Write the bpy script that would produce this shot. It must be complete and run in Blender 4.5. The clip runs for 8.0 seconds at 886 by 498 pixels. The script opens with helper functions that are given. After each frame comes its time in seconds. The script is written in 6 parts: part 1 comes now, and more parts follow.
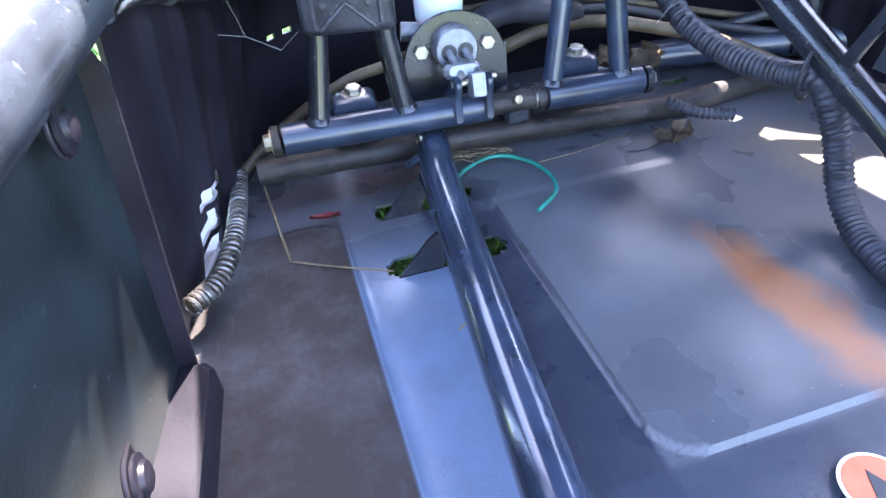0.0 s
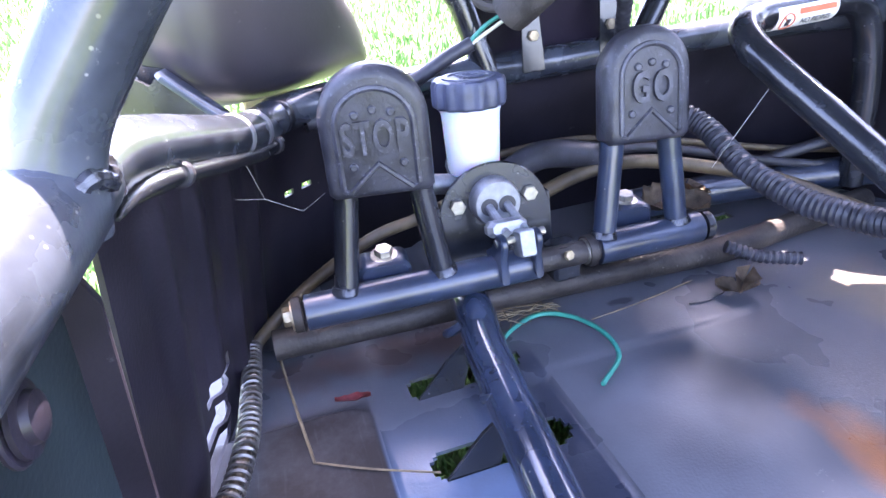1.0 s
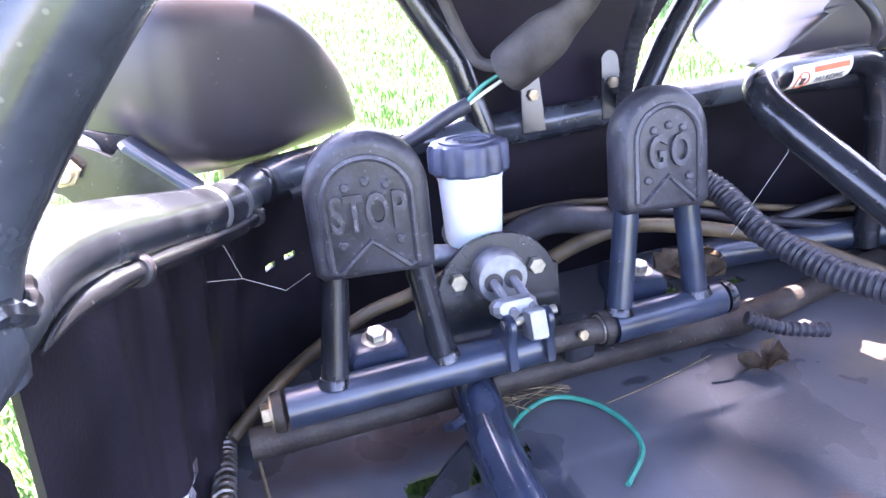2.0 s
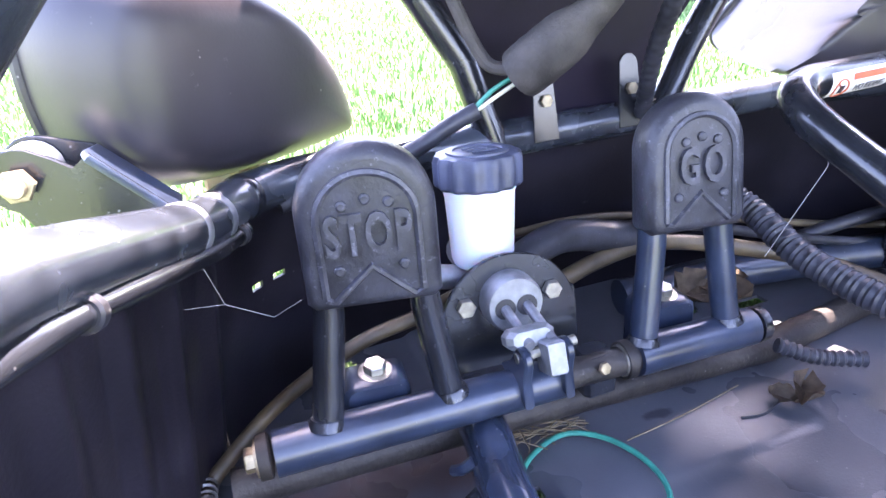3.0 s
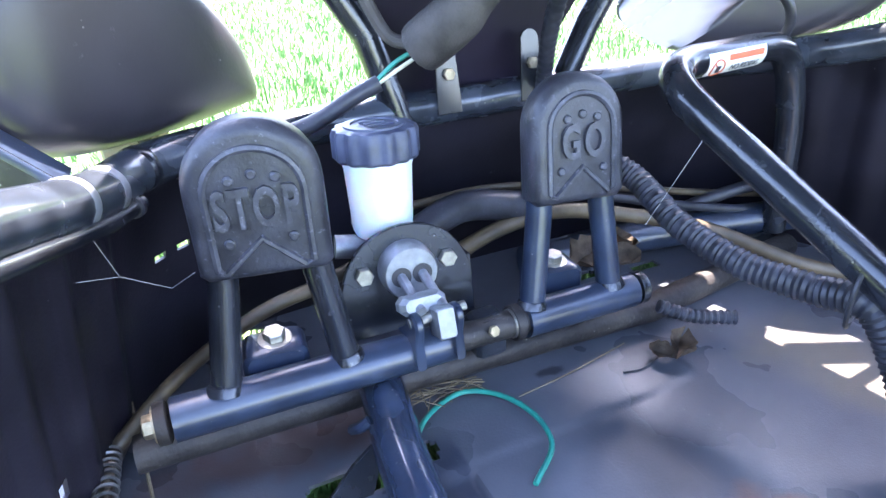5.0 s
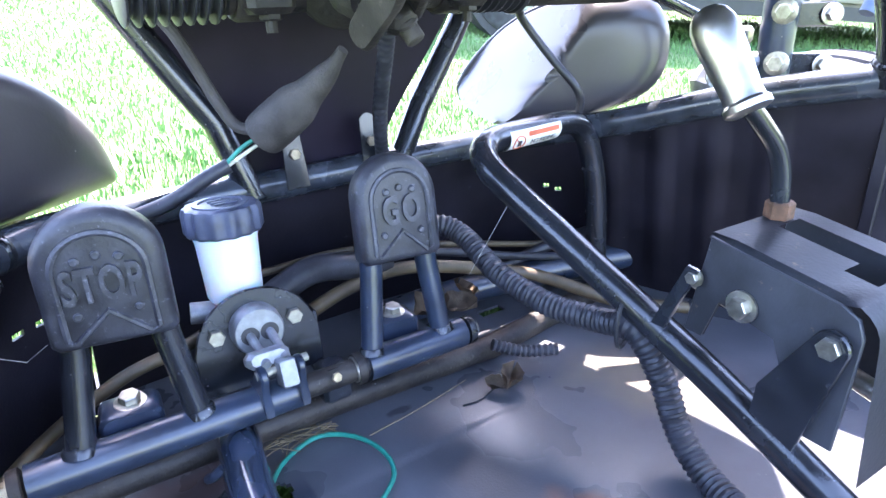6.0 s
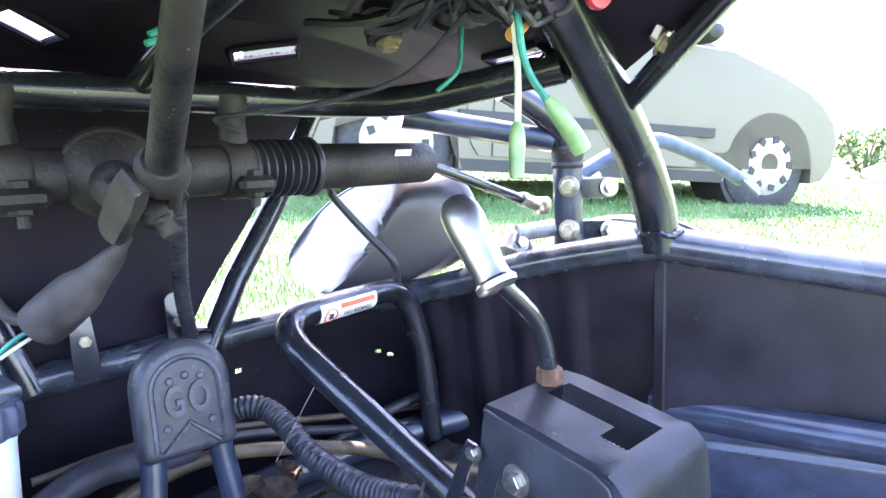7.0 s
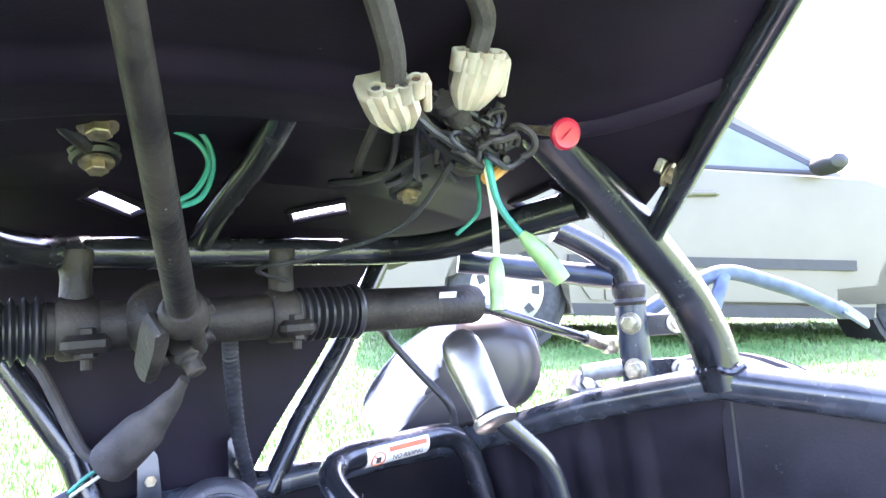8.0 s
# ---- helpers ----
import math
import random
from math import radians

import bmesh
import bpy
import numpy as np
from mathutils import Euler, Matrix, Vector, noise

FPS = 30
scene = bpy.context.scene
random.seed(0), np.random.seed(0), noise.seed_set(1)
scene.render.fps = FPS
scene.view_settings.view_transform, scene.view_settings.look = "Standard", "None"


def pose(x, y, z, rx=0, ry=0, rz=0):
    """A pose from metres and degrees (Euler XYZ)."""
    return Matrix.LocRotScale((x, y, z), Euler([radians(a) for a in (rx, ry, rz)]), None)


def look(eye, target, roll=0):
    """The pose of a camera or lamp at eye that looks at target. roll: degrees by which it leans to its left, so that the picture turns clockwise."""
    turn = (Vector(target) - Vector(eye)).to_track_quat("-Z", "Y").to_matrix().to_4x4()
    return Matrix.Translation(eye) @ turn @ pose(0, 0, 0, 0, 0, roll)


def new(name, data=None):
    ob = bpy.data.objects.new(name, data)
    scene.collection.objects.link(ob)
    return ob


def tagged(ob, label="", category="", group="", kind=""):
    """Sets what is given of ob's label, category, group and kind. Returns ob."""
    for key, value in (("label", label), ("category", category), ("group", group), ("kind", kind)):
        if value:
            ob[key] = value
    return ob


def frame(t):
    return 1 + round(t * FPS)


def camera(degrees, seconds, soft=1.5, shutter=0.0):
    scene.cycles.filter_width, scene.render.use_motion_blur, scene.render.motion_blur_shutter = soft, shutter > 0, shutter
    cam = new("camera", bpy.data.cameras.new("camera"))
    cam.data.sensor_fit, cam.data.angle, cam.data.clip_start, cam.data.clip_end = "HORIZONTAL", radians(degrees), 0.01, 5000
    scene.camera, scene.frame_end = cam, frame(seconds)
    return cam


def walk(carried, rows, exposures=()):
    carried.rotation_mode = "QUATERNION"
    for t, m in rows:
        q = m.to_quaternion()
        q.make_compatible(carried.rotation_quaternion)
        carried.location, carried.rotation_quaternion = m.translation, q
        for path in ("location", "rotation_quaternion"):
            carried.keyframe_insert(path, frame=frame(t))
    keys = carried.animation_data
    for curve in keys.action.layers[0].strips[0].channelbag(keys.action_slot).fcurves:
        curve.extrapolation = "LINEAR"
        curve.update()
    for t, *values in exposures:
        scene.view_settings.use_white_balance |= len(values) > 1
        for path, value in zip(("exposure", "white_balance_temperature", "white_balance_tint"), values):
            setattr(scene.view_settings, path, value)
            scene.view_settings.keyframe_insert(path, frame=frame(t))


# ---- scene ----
cam = camera(72, 8.0)
PATH = [
    (0, (-0.0588, -0.0186, 0.3055), (0.0006, 0.2085, 0.1187), -4.17),
    (0.5, (-0.0676, 0.0386, 0.3054), (-0.0018, 0.2826, 0.1438), -6.86),
    (1, (-0.0662, 0.0706, 0.3077), (0.0060, 0.3251, 0.1661), -5.39),
    (1.5, (-0.0684, 0.1007, 0.3118), (0.0064, 0.3598, 0.1804), -5.87),
    (1.7, (-0.0633, 0.1077, 0.3089), (0.0172, 0.3685, 0.1843), -5.93),
    (2.8, (-0.0578, 0.1643, 0.3057), (0.0311, 0.4246, 0.1860), -4.39),
    (3, (-0.0536, 0.1662, 0.3020), (0.0345, 0.4264, 0.1814), -4.39),
    (3.5, (-0.0384, 0.1749, 0.2971), (0.0480, 0.4321, 0.1691), -4.36),
    (4, (-0.0303, 0.1862, 0.2962), (0.0574, 0.4376, 0.1580), -3.65),
    (4.2, (-0.0278, 0.1856, 0.2990), (0.0597, 0.4355, 0.1580), -3.54),
    (5.3, (-0.0323, 0.1163, 0.3217), (0.0861, 0.3556, 0.1848), -2.39),
    (5.5, (-0.0176, 0.0992, 0.3304), (0.1042, 0.3385, 0.1964), -2.91),
    (6, (-0.0146, 0.0627, 0.3386), (0.1409, 0.2924, 0.2244), -1.89),
    (6.5, (-0.0011, 0.0481, 0.3440), (0.2010, 0.2552, 0.2646), -2.64),
    (7, (0.0421, 0.0219, 0.3534), (0.2533, 0.2302, 0.3088), -2.26),
    (7.5, (0.0763, 0.0014, 0.3492), (0.2852, 0.2165, 0.3401), -3.35),
    (8, (0.0909, -0.0358, 0.3417), (0.2603, 0.2098, 0.3731), -4.32),
]
walk(cam, [(t, look(eye, target, roll)) for t, eye, target, roll in PATH], [(0, 4.05, 6350, 20), (0.5, 4.17, 6550, 29), (1.0, 4.22, 6650, 33), (1.5, 4.27, 6850, 36), (3.5, 4.2, 6800, 31), (5.5, 4.1, 6250, 20), (6.5, 3.93, 6400, 26), (8, 4.2, 6400, 32)])

# ---- light ----
world = bpy.data.worlds.new("world")
scene.world = world
world.use_nodes = True
wn = world.node_tree
sky = wn.nodes.new("ShaderNodeTexSky")
sky.sky_type, sky.sun_disc = "NISHITA", False
SUN_TO = Vector((0.285, 0.345, 0.895)).normalized()
sky.sun_elevation = math.asin(SUN_TO.z)
sky.sun_rotation = math.atan2(SUN_TO.x, SUN_TO.y)
sky.air_density, sky.dust_density = 1.0, 1.5
wn.links.new(sky.outputs[0], wn.nodes["Background"].inputs[0])
wn.nodes["Background"].inputs[1].default_value = 0.15
sun = new("sun", bpy.data.lights.new("sun", "SUN"))
sun.data.energy, sun.data.angle, sun.data.color = 3.4, radians(0.55), (1.0, 0.94, 0.84)
sun.matrix_world = look(SUN_TO * 6, (0, 0, 0))


# ---- materials ----
def material(name, base, rough=0.5, metal=0.0, var=0.25, scale=40.0, bump=0.15, fine=420.0, tint=None, amount=0.5, wear=0.0,
             wear_color=(0.35, 0.33, 0.3), sub=0.0, coat=0.0, island=0.0, dust=0.0, spec=0.5):
    """Painted, rubber or metal surface: two scales of variation in colour, roughness and relief, and specks of wear."""
    m = bpy.data.materials.new(name)
    m.use_nodes = True
    n, l = m.node_tree.nodes, m.node_tree.links
    b = n["Principled BSDF"]
    co = n.new("ShaderNodeTexCoord")
    big, small = n.new("ShaderNodeTexNoise"), n.new("ShaderNodeTexNoise")
    for node, s, d in ((big, scale, 4.0), (small, fine, 3.0)):
        node.inputs["Scale"].default_value, node.inputs["Detail"].default_value = s, d
        l.new(co.outputs["Object"], node.inputs["Vector"])
    ramp = n.new("ShaderNodeValToRGB")
    t = tint or tuple(min(1.0, c * (1 + 2 * var)) for c in base)
    ramp.color_ramp.elements[0].color = (*[c * (1 - var) for c in base], 1)
    ramp.color_ramp.elements[1].color = (*t, 1)
    ramp.color_ramp.elements[0].position, ramp.color_ramp.elements[1].position = 0.5 - 0.3 * amount, 0.55 + 0.3 * (1 - amount)
    l.new(big.outputs["Fac"], ramp.inputs["Fac"])
    color = ramp.outputs["Color"]
    if wear:
        spots = n.new("ShaderNodeTexNoise")
        spots.inputs["Scale"].default_value, spots.inputs["Detail"].default_value = scale * 3.1, 8.0
        spots.inputs["Roughness"].default_value = 0.75
        l.new(co.outputs["Object"], spots.inputs["Vector"])
        cut = n.new("ShaderNodeMapRange")
        cut.inputs["From Min"].default_value, cut.inputs["From Max"].default_value = 0.70 - 0.16 * wear, 0.80 - 0.12 * wear
        l.new(spots.outputs["Fac"], cut.inputs["Value"])
        mix = n.new("ShaderNodeMix")
        mix.data_type = "RGBA"
        l.new(cut.outputs["Result"], mix.inputs["Factor"])
        l.new(color, mix.inputs["A"])
        mix.inputs["B"].default_value = (*wear_color, 1)
        color = mix.outputs["Result"]
    if dust:
        cells, near, pick, both, mixd = n.new("ShaderNodeTexVoronoi"), n.new("ShaderNodeMapRange"), n.new("ShaderNodeMapRange"), n.new("ShaderNodeMath"), n.new("ShaderNodeMix")
        cells.inputs["Scale"].default_value = 260
        l.new(co.outputs["Object"], cells.inputs["Vector"])
        near.inputs["From Min"].default_value, near.inputs["From Max"].default_value, near.inputs["To Min"].default_value, near.inputs["To Max"].default_value = 0.10, 0.20, 1, 0
        l.new(cells.outputs["Distance"], near.inputs["Value"])
        pick.inputs["From Min"].default_value, pick.inputs["From Max"].default_value = 1 - 0.3 * dust, 1 - 0.15 * dust
        l.new(cells.outputs["Color"], pick.inputs["Value"])
        both.operation = "MULTIPLY"
        l.new(near.outputs["Result"], both.inputs[0])
        l.new(pick.outputs["Result"], both.inputs[1])
        mixd.data_type = "RGBA"
        l.new(both.outputs[0], mixd.inputs["Factor"])
        l.new(color, mixd.inputs["A"])
        mixd.inputs["B"].default_value = (0.20, 0.195, 0.19, 1)
        color = mixd.outputs["Result"]
    if island:
        geo, hsv, mr = n.new("ShaderNodeNewGeometry"), n.new("ShaderNodeHueSaturation"), n.new("ShaderNodeMapRange")
        mr.inputs["To Min"].default_value, mr.inputs["To Max"].default_value = 1 - island, 1 + island
        l.new(geo.outputs["Random Per Island"], mr.inputs["Value"])
        l.new(mr.outputs["Result"], hsv.inputs["Value"])
        l.new(color, hsv.inputs["Color"])
        color = hsv.outputs["Color"]
    l.new(color, b.inputs["Base Color"])
    rr = n.new("ShaderNodeMapRange")
    rr.inputs["To Min"].default_value, rr.inputs["To Max"].default_value = max(0.04, rough * 0.75), min(1.0, rough * 1.3)
    l.new(big.outputs["Fac"], rr.inputs["Value"])
    l.new(rr.outputs["Result"], b.inputs["Roughness"])
    b.inputs["Metallic"].default_value = metal
    b.inputs["Subsurface Weight"].default_value = sub
    b.inputs["Subsurface Scale"].default_value = 0.02
    b.inputs["Coat Weight"].default_value = coat
    b.inputs["Coat Roughness"].default_value = 0.12
    b.inputs["Specular IOR Level"].default_value = spec
    if bump:
        bp = n.new("ShaderNodeBump")
        bp.inputs["Strength"].default_value, bp.inputs["Distance"].default_value = bump, 0.0015
        l.new(small.outputs["Fac"], bp.inputs["Height"])
        l.new(bp.outputs["Normal"], b.inputs["Normal"])
    return m


PAINT = material("black_blue_paint", (0.013, 0.0145, 0.018), 0.25, var=0.35, scale=40, bump=0.07, wear=0.45, wear_color=(0.16, 0.16, 0.17), dust=0.6, coat=0.5)
TUBEPAINT = material("glossy_blue_black_paint", (0.020, 0.029, 0.050), 0.17, var=0.3, scale=35, bump=0.04, wear=0.4, wear_color=(0.2, 0.2, 0.22), dust=0.7, coat=0.8)
RAILPAINT = material("dusty_rail_paint", (0.030, 0.036, 0.046), 0.26, var=0.4, scale=30, bump=0.08, wear=0.5, wear_color=(0.17, 0.18, 0.19), dust=0.8, coat=0.5)
PAINT_BLUE = material("blue_grey_paint", (0.019, 0.028, 0.049), 0.30, var=0.25, scale=45, bump=0.05, wear=0.36, wear_color=(0.2, 0.2, 0.22), dust=0.6, coat=0.3)
SHEET = material("dark_sheet_paint", (0.0125, 0.0108, 0.0155), 0.36, var=0.4, scale=14, bump=0.1, wear=0.3, wear_color=(0.10, 0.10, 0.11), dust=0.2, spec=0.3)
SIDE = material("dark_teal_panel_paint", (0.012, 0.018, 0.0205), 0.40, var=0.5, scale=16, bump=0.1, wear=0.45, wear_color=(0.062, 0.078, 0.084), dust=0.5, spec=0.35)
STAY = material("dusty_blue_stay_paint", (0.070, 0.095, 0.15), 0.45, var=0.25, scale=40, bump=0.1, wear=0.4, wear_color=(0.2, 0.2, 0.22), spec=0.3)
HOOD = material("dark_plastic_sheet", (0.0105, 0.0072, 0.0145), 0.5, var=0.4, scale=9, bump=0.1, wear=0.2, wear_color=(0.05, 0.045, 0.052), dust=0.2, spec=0.14)
RUBBER = material("pedal_rubber", (0.024, 0.024, 0.030), 0.42, var=0.35, scale=70, bump=0.25, wear=0.7, wear_color=(0.16, 0.16, 0.19), dust=0.6)
RAISED = material("worn_raised_rubber", (0.040, 0.040, 0.048), 0.42, var=0.35, scale=90, bump=0.25, wear=0.9, wear_color=(0.17, 0.17, 0.195))
PLASTIC = material("black_plastic", (0.022, 0.022, 0.026), 0.38, var=0.3, scale=50, bump=0.1, wear=0.3, wear_color=(0.12, 0.12, 0.13), dust=0.6)
CAP = material("blue_black_cap_plastic", (0.045, 0.052, 0.082), 0.42, var=0.3, scale=60, wear=0.4, wear_color=(0.2, 0.2, 0.24))
SHIFT = material("grey_black_steel_box", (0.031, 0.033, 0.039), 0.42, var=0.28, scale=30, wear=0.45, wear_color=(0.26, 0.17, 0.10), dust=0.35)
ZINC = material("zinc_plated_steel", (0.38, 0.36, 0.31), 0.32, 0.9, var=0.2, scale=150, wear=0.4, wear_color=(0.40, 0.30, 0.20))
SPRING = material("dull_spring_steel", (0.17, 0.16, 0.15), 0.4, 0.7, var=0.3, scale=150, wear=0.4, wear_color=(0.12, 0.08, 0.05))
BRASS = material("yellow_zinc_steel", (0.40, 0.33, 0.22), 0.45, 0.8, var=0.3, scale=150, wear=0.4, wear_color=(0.3, 0.18, 0.1))
ALU = material("cast_aluminium", (0.27, 0.28, 0.3), 0.5, 0.75, var=0.15, scale=120, bump=0.2)
CHROME = material("chrome", (0.48, 0.46, 0.43), 0.33, 1.0, var=0.12, scale=60, bump=0.05, wear=0.2, wear_color=(0.35, 0.3, 0.25))
GREASE = material("dusty_grease_metal", (0.019, 0.016, 0.018), 0.55, 0.2, var=0.5, scale=38, bump=0.5, fine=260, tint=(0.050, 0.042, 0.036), wear=0.55, wear_color=(0.17, 0.15, 0.125), dust=0.7)
RES = material("milky_white_plastic", (0.80, 0.82, 0.84), 0.35, var=0.04, scale=20, bump=0.05, sub=0.5)
HOSE_BROWN = material("brown_hose", (0.082, 0.06, 0.034), 0.45, var=0.35, scale=40, wear=0.4, wear_color=(0.05, 0.045, 0.04))
HOSE_BLACK = material("black_hose", (0.028, 0.029, 0.037), 0.45, var=0.3, scale=60, wear=0.35, wear_color=(0.16, 0.16, 0.17), dust=0.6)
TAPE = material("grey_cloth_tape", (0.045, 0.04, 0.038), 0.7, var=0.35, scale=45, bump=0.5, wear=0.3, wear_color=(0.2, 0.18, 0.17))
GREEN = material("green_wire", (0.010, 0.22, 0.16), 0.4, var=0.15, scale=80, bump=0.05)
WHITEW = material("pale_wire", (0.62, 0.60, 0.48), 0.45, var=0.15, scale=80, bump=0.05)
PLUGW = material("yellowed_white_plug", (0.33, 0.29, 0.225), 0.45, var=0.35, scale=40, bump=0.15, wear=0.35, wear_color=(0.45, 0.33, 0.2), sub=0.15)
PLUGG = material("green_clear_sleeve", (0.18, 0.32, 0.13), 0.3, var=0.25, scale=60, bump=0.1, sub=0.2)
PLUGA = material("amber_plug", (0.45, 0.22, 0.05), 0.3, var=0.3, scale=60, bump=0.1)
RED = material("red_plastic", (0.36, 0.016, 0.03), 0.3, var=0.1, scale=60, bump=0.05)
RUST = material("rusty_nut", (0.11, 0.058, 0.034), 0.75, 0.3, var=0.4, scale=120, bump=0.4, wear=0.4, wear_color=(0.34, 0.2, 0.12))
LABEL = material("off_white_sticker", (0.72, 0.70, 0.64), 0.4, var=0.08, scale=60, bump=0.03, wear=0.25, wear_color=(0.4, 0.37, 0.33))
ORANGE = material("orange_print", (0.62, 0.14, 0.06), 0.45, var=0.12, scale=80, bump=0.02)
INK = material("black_print", (0.03, 0.03, 0.035), 0.5, var=0.1, scale=80, bump=0.02)
LAMPBACK = material("lamp_shell_plastic", (0.026, 0.023, 0.029), 0.36, var=0.2, scale=12, bump=0.05, wear=0.25, wear_color=(0.12, 0.11, 0.12), dust=0.35)
# same dark plastic as LAMPBACK, with sun glare lifted into the base colour
LAMPLIT = material("sunlit_lamp_shell", (0.042, 0.039, 0.044), 0.28, var=0.12, scale=12, bump=0.05, wear=0.2, wear_color=(0.2, 0.19, 0.19))
TYRE = material("tyre_rubber", (0.035, 0.035, 0.038), 0.75, var=0.3, scale=30, bump=0.4)
CARPAINT = material("silver_green_car_paint", (0.125, 0.113, 0.082), 0.40, 0.1, var=0.05, scale=3, bump=0.02, coat=0.1)
HUBCAP = material("silver_hubcap", (0.34, 0.33, 0.31), 0.4, 0.4, var=0.1, scale=12, bump=0.05)
TRIM = material("dark_car_trim", (0.022, 0.022, 0.023), 0.55, var=0.2, scale=10)
GLASS = material("dark_car_glass", (0.10, 0.12, 0.13), 0.06, 0.0, var=0.1, scale=3, bump=0.0, coat=0.5)
GRASS = material("grass_blades", (0.066, 0.198, 0.038), 0.6, var=0.2, scale=1.6, bump=0.0, tint=(0.165, 0.29, 0.092), island=0.15)
SOIL = material("lawn_ground", (0.09, 0.18, 0.045), 0.9, var=0.3, scale=2.5, bump=0.8, fine=60, tint=(0.19, 0.25, 0.10), wear=0.3, wear_color=(0.22, 0.18, 0.12))
LEAF = material("dry_leaf", (0.13, 0.095, 0.065), 0.75, var=0.4, scale=90, bump=0.5)
REDLEAF = material("red_brown_leaf", (0.20, 0.03, 0.03), 0.6, var=0.4, scale=120, bump=0.3)
STRAW = material("straw", (0.17, 0.13, 0.075), 0.7, var=0.3, scale=80, bump=0.2)
WEB = material("spider_thread", (0.40, 0.39, 0.37), 0.5, var=0.1, scale=80, bump=0.0)
SHRUB = material("shrub_leaves", (0.06, 0.12, 0.03), 0.55, var=0.4, scale=4, bump=0.0, island=0.35)
STONE = material("pale_stone", (0.38, 0.33, 0.27), 0.85, var=0.3, scale=9, bump=0.5, fine=80)


def floor_material():
    """Worn dark paint on sheet steel: dust, scuffs, dark oil spots, one long rust bloom and a sky sheen put into the
    colour.
    """
    m = material("worn_floor_paint", (0.082, 0.087, 0.100), 0.28, var=0.22, scale=9, bump=0.10, fine=500, tint=(0.112, 0.115, 0.130), wear=0.30, wear_color=(0.24, 0.23, 0.24), dust=0.5)
    n, l = m.node_tree.nodes, m.node_tree.links
    b = n["Principled BSDF"]
    src = b.inputs["Base Color"].links[0].from_socket
    co = n.new("ShaderNodeTexCoord")

    def blot(center, turn, size, color, edge, strength, soft=0.5, last=src):
        mp = n.new("ShaderNodeMapping")
        mp.vector_type = "TEXTURE"
        mp.inputs["Location"].default_value, mp.inputs["Rotation"].default_value = (*center, 0), (0, 0, radians(turn))
        mp.inputs["Scale"].default_value = (*size, 1)
        l.new(co.outputs["Object"], mp.inputs["Vector"])
        ln = n.new("ShaderNodeVectorMath")
        ln.operation = "LENGTH"
        l.new(mp.outputs[0], ln.inputs[0])
        nz = n.new("ShaderNodeTexNoise")
        nz.inputs["Scale"].default_value, nz.inputs["Detail"].default_value = edge, 6.0
        l.new(co.outputs["Object"], nz.inputs["Vector"])
        ad = n.new("ShaderNodeMath")
        ad.operation = "MULTIPLY_ADD"
        ad.inputs[1].default_value = 1.6
        l.new(nz.outputs["Fac"], ad.inputs[0])
        l.new(ln.outputs["Value"], ad.inputs[2])
        mr = n.new("ShaderNodeMapRange")
        mr.inputs["From Min"].default_value, mr.inputs["From Max"].default_value = 1.2, 1.2 + soft
        mr.inputs["To Min"].default_value, mr.inputs["To Max"].default_value = strength, 0.0
        l.new(ad.outputs[0], mr.inputs["Value"])
        mx = n.new("ShaderNodeMix")
        mx.data_type = "RGBA"
        l.new(mr.outputs["Result"], mx.inputs["Factor"])
        l.new(last, mx.inputs["A"])
        mx.inputs["B"].default_value = (*color, 1)
        return mx.outputs["Result"]

    s = blot((0.247, 0.205), 4, (0.026, 0.088), (0.34, 0.125, 0.045), 26, 0.85, 0.9)
    s = blot((0.205, 0.355), 10, (0.030, 0.050), (0.026, 0.027, 0.034), 20, 0.7, 1.3, s)
    s = blot((0.15, 0.30), 0, (0.020, 0.030), (0.034, 0.036, 0.048), 24, 0.5, 1.4, s)
    s = blot((0.195, 0.452), 0, (0.016, 0.008), (0.015, 0.015, 0.02), 60, 0.8, 0.3, s)
    s = blot((0.40, 0.36), 20, (0.05, 0.07), (0.17, 0.14, 0.09), 22, 0.55, 0.8, s)
    place = n.new("ShaderNodeSeparateXYZ")
    l.new(co.outputs["Object"], place.inputs[0])

    def ramp(axis, lo, hi):
        mr = n.new("ShaderNodeMapRange")
        mr.interpolation_type = "SMOOTHSTEP"
        mr.inputs["From Min"].default_value, mr.inputs["From Max"].default_value = lo, hi
        l.new(place.outputs[axis], mr.inputs["Value"])
        return mr.outputs["Result"]

    def paint(masks, color, strength, last):
        """A field of colour bounded by straight edges, of uneven strength."""
        worn, fac = n.new("ShaderNodeTexNoise"), n.new("ShaderNodeMapRange")
        worn.inputs["Scale"].default_value, worn.inputs["Detail"].default_value, worn.inputs["Roughness"].default_value = 19, 7, 0.68
        l.new(co.outputs["Object"], worn.inputs["Vector"])
        fac.inputs["From Min"].default_value, fac.inputs["From Max"].default_value = 0.25, 0.55
        fac.inputs["To Min"].default_value, fac.inputs["To Max"].default_value = 0.55 * strength, strength
        l.new(worn.outputs["Fac"], fac.inputs["Value"])
        got = fac.outputs["Result"]
        for mask in masks:
            mul = n.new("ShaderNodeMath")
            mul.operation = "MULTIPLY"
            l.new(got, mul.inputs[0])
            l.new(mask, mul.inputs[1])
            got = mul.outputs[0]
        mx = n.new("ShaderNodeMix")
        mx.data_type = "RGBA"
        l.new(got, mx.inputs["Factor"])
        l.new(last, mx.inputs["A"])
        mx.inputs["B"].default_value = (*color, 1)
        return mx.outputs["Result"]

    s = paint([ramp("X", -0.033, -0.0365), ramp("Y", 0.440, 0.405)], (0.032, 0.026, 0.024), 0.94, s)
    dull = s.node.inputs["Factor"].links[0].from_socket
    s = blot((0.0, 0.47), 0, (0.12, 0.030), (0.085, 0.038, 0.024), 30, 0.6, 0.6, s)
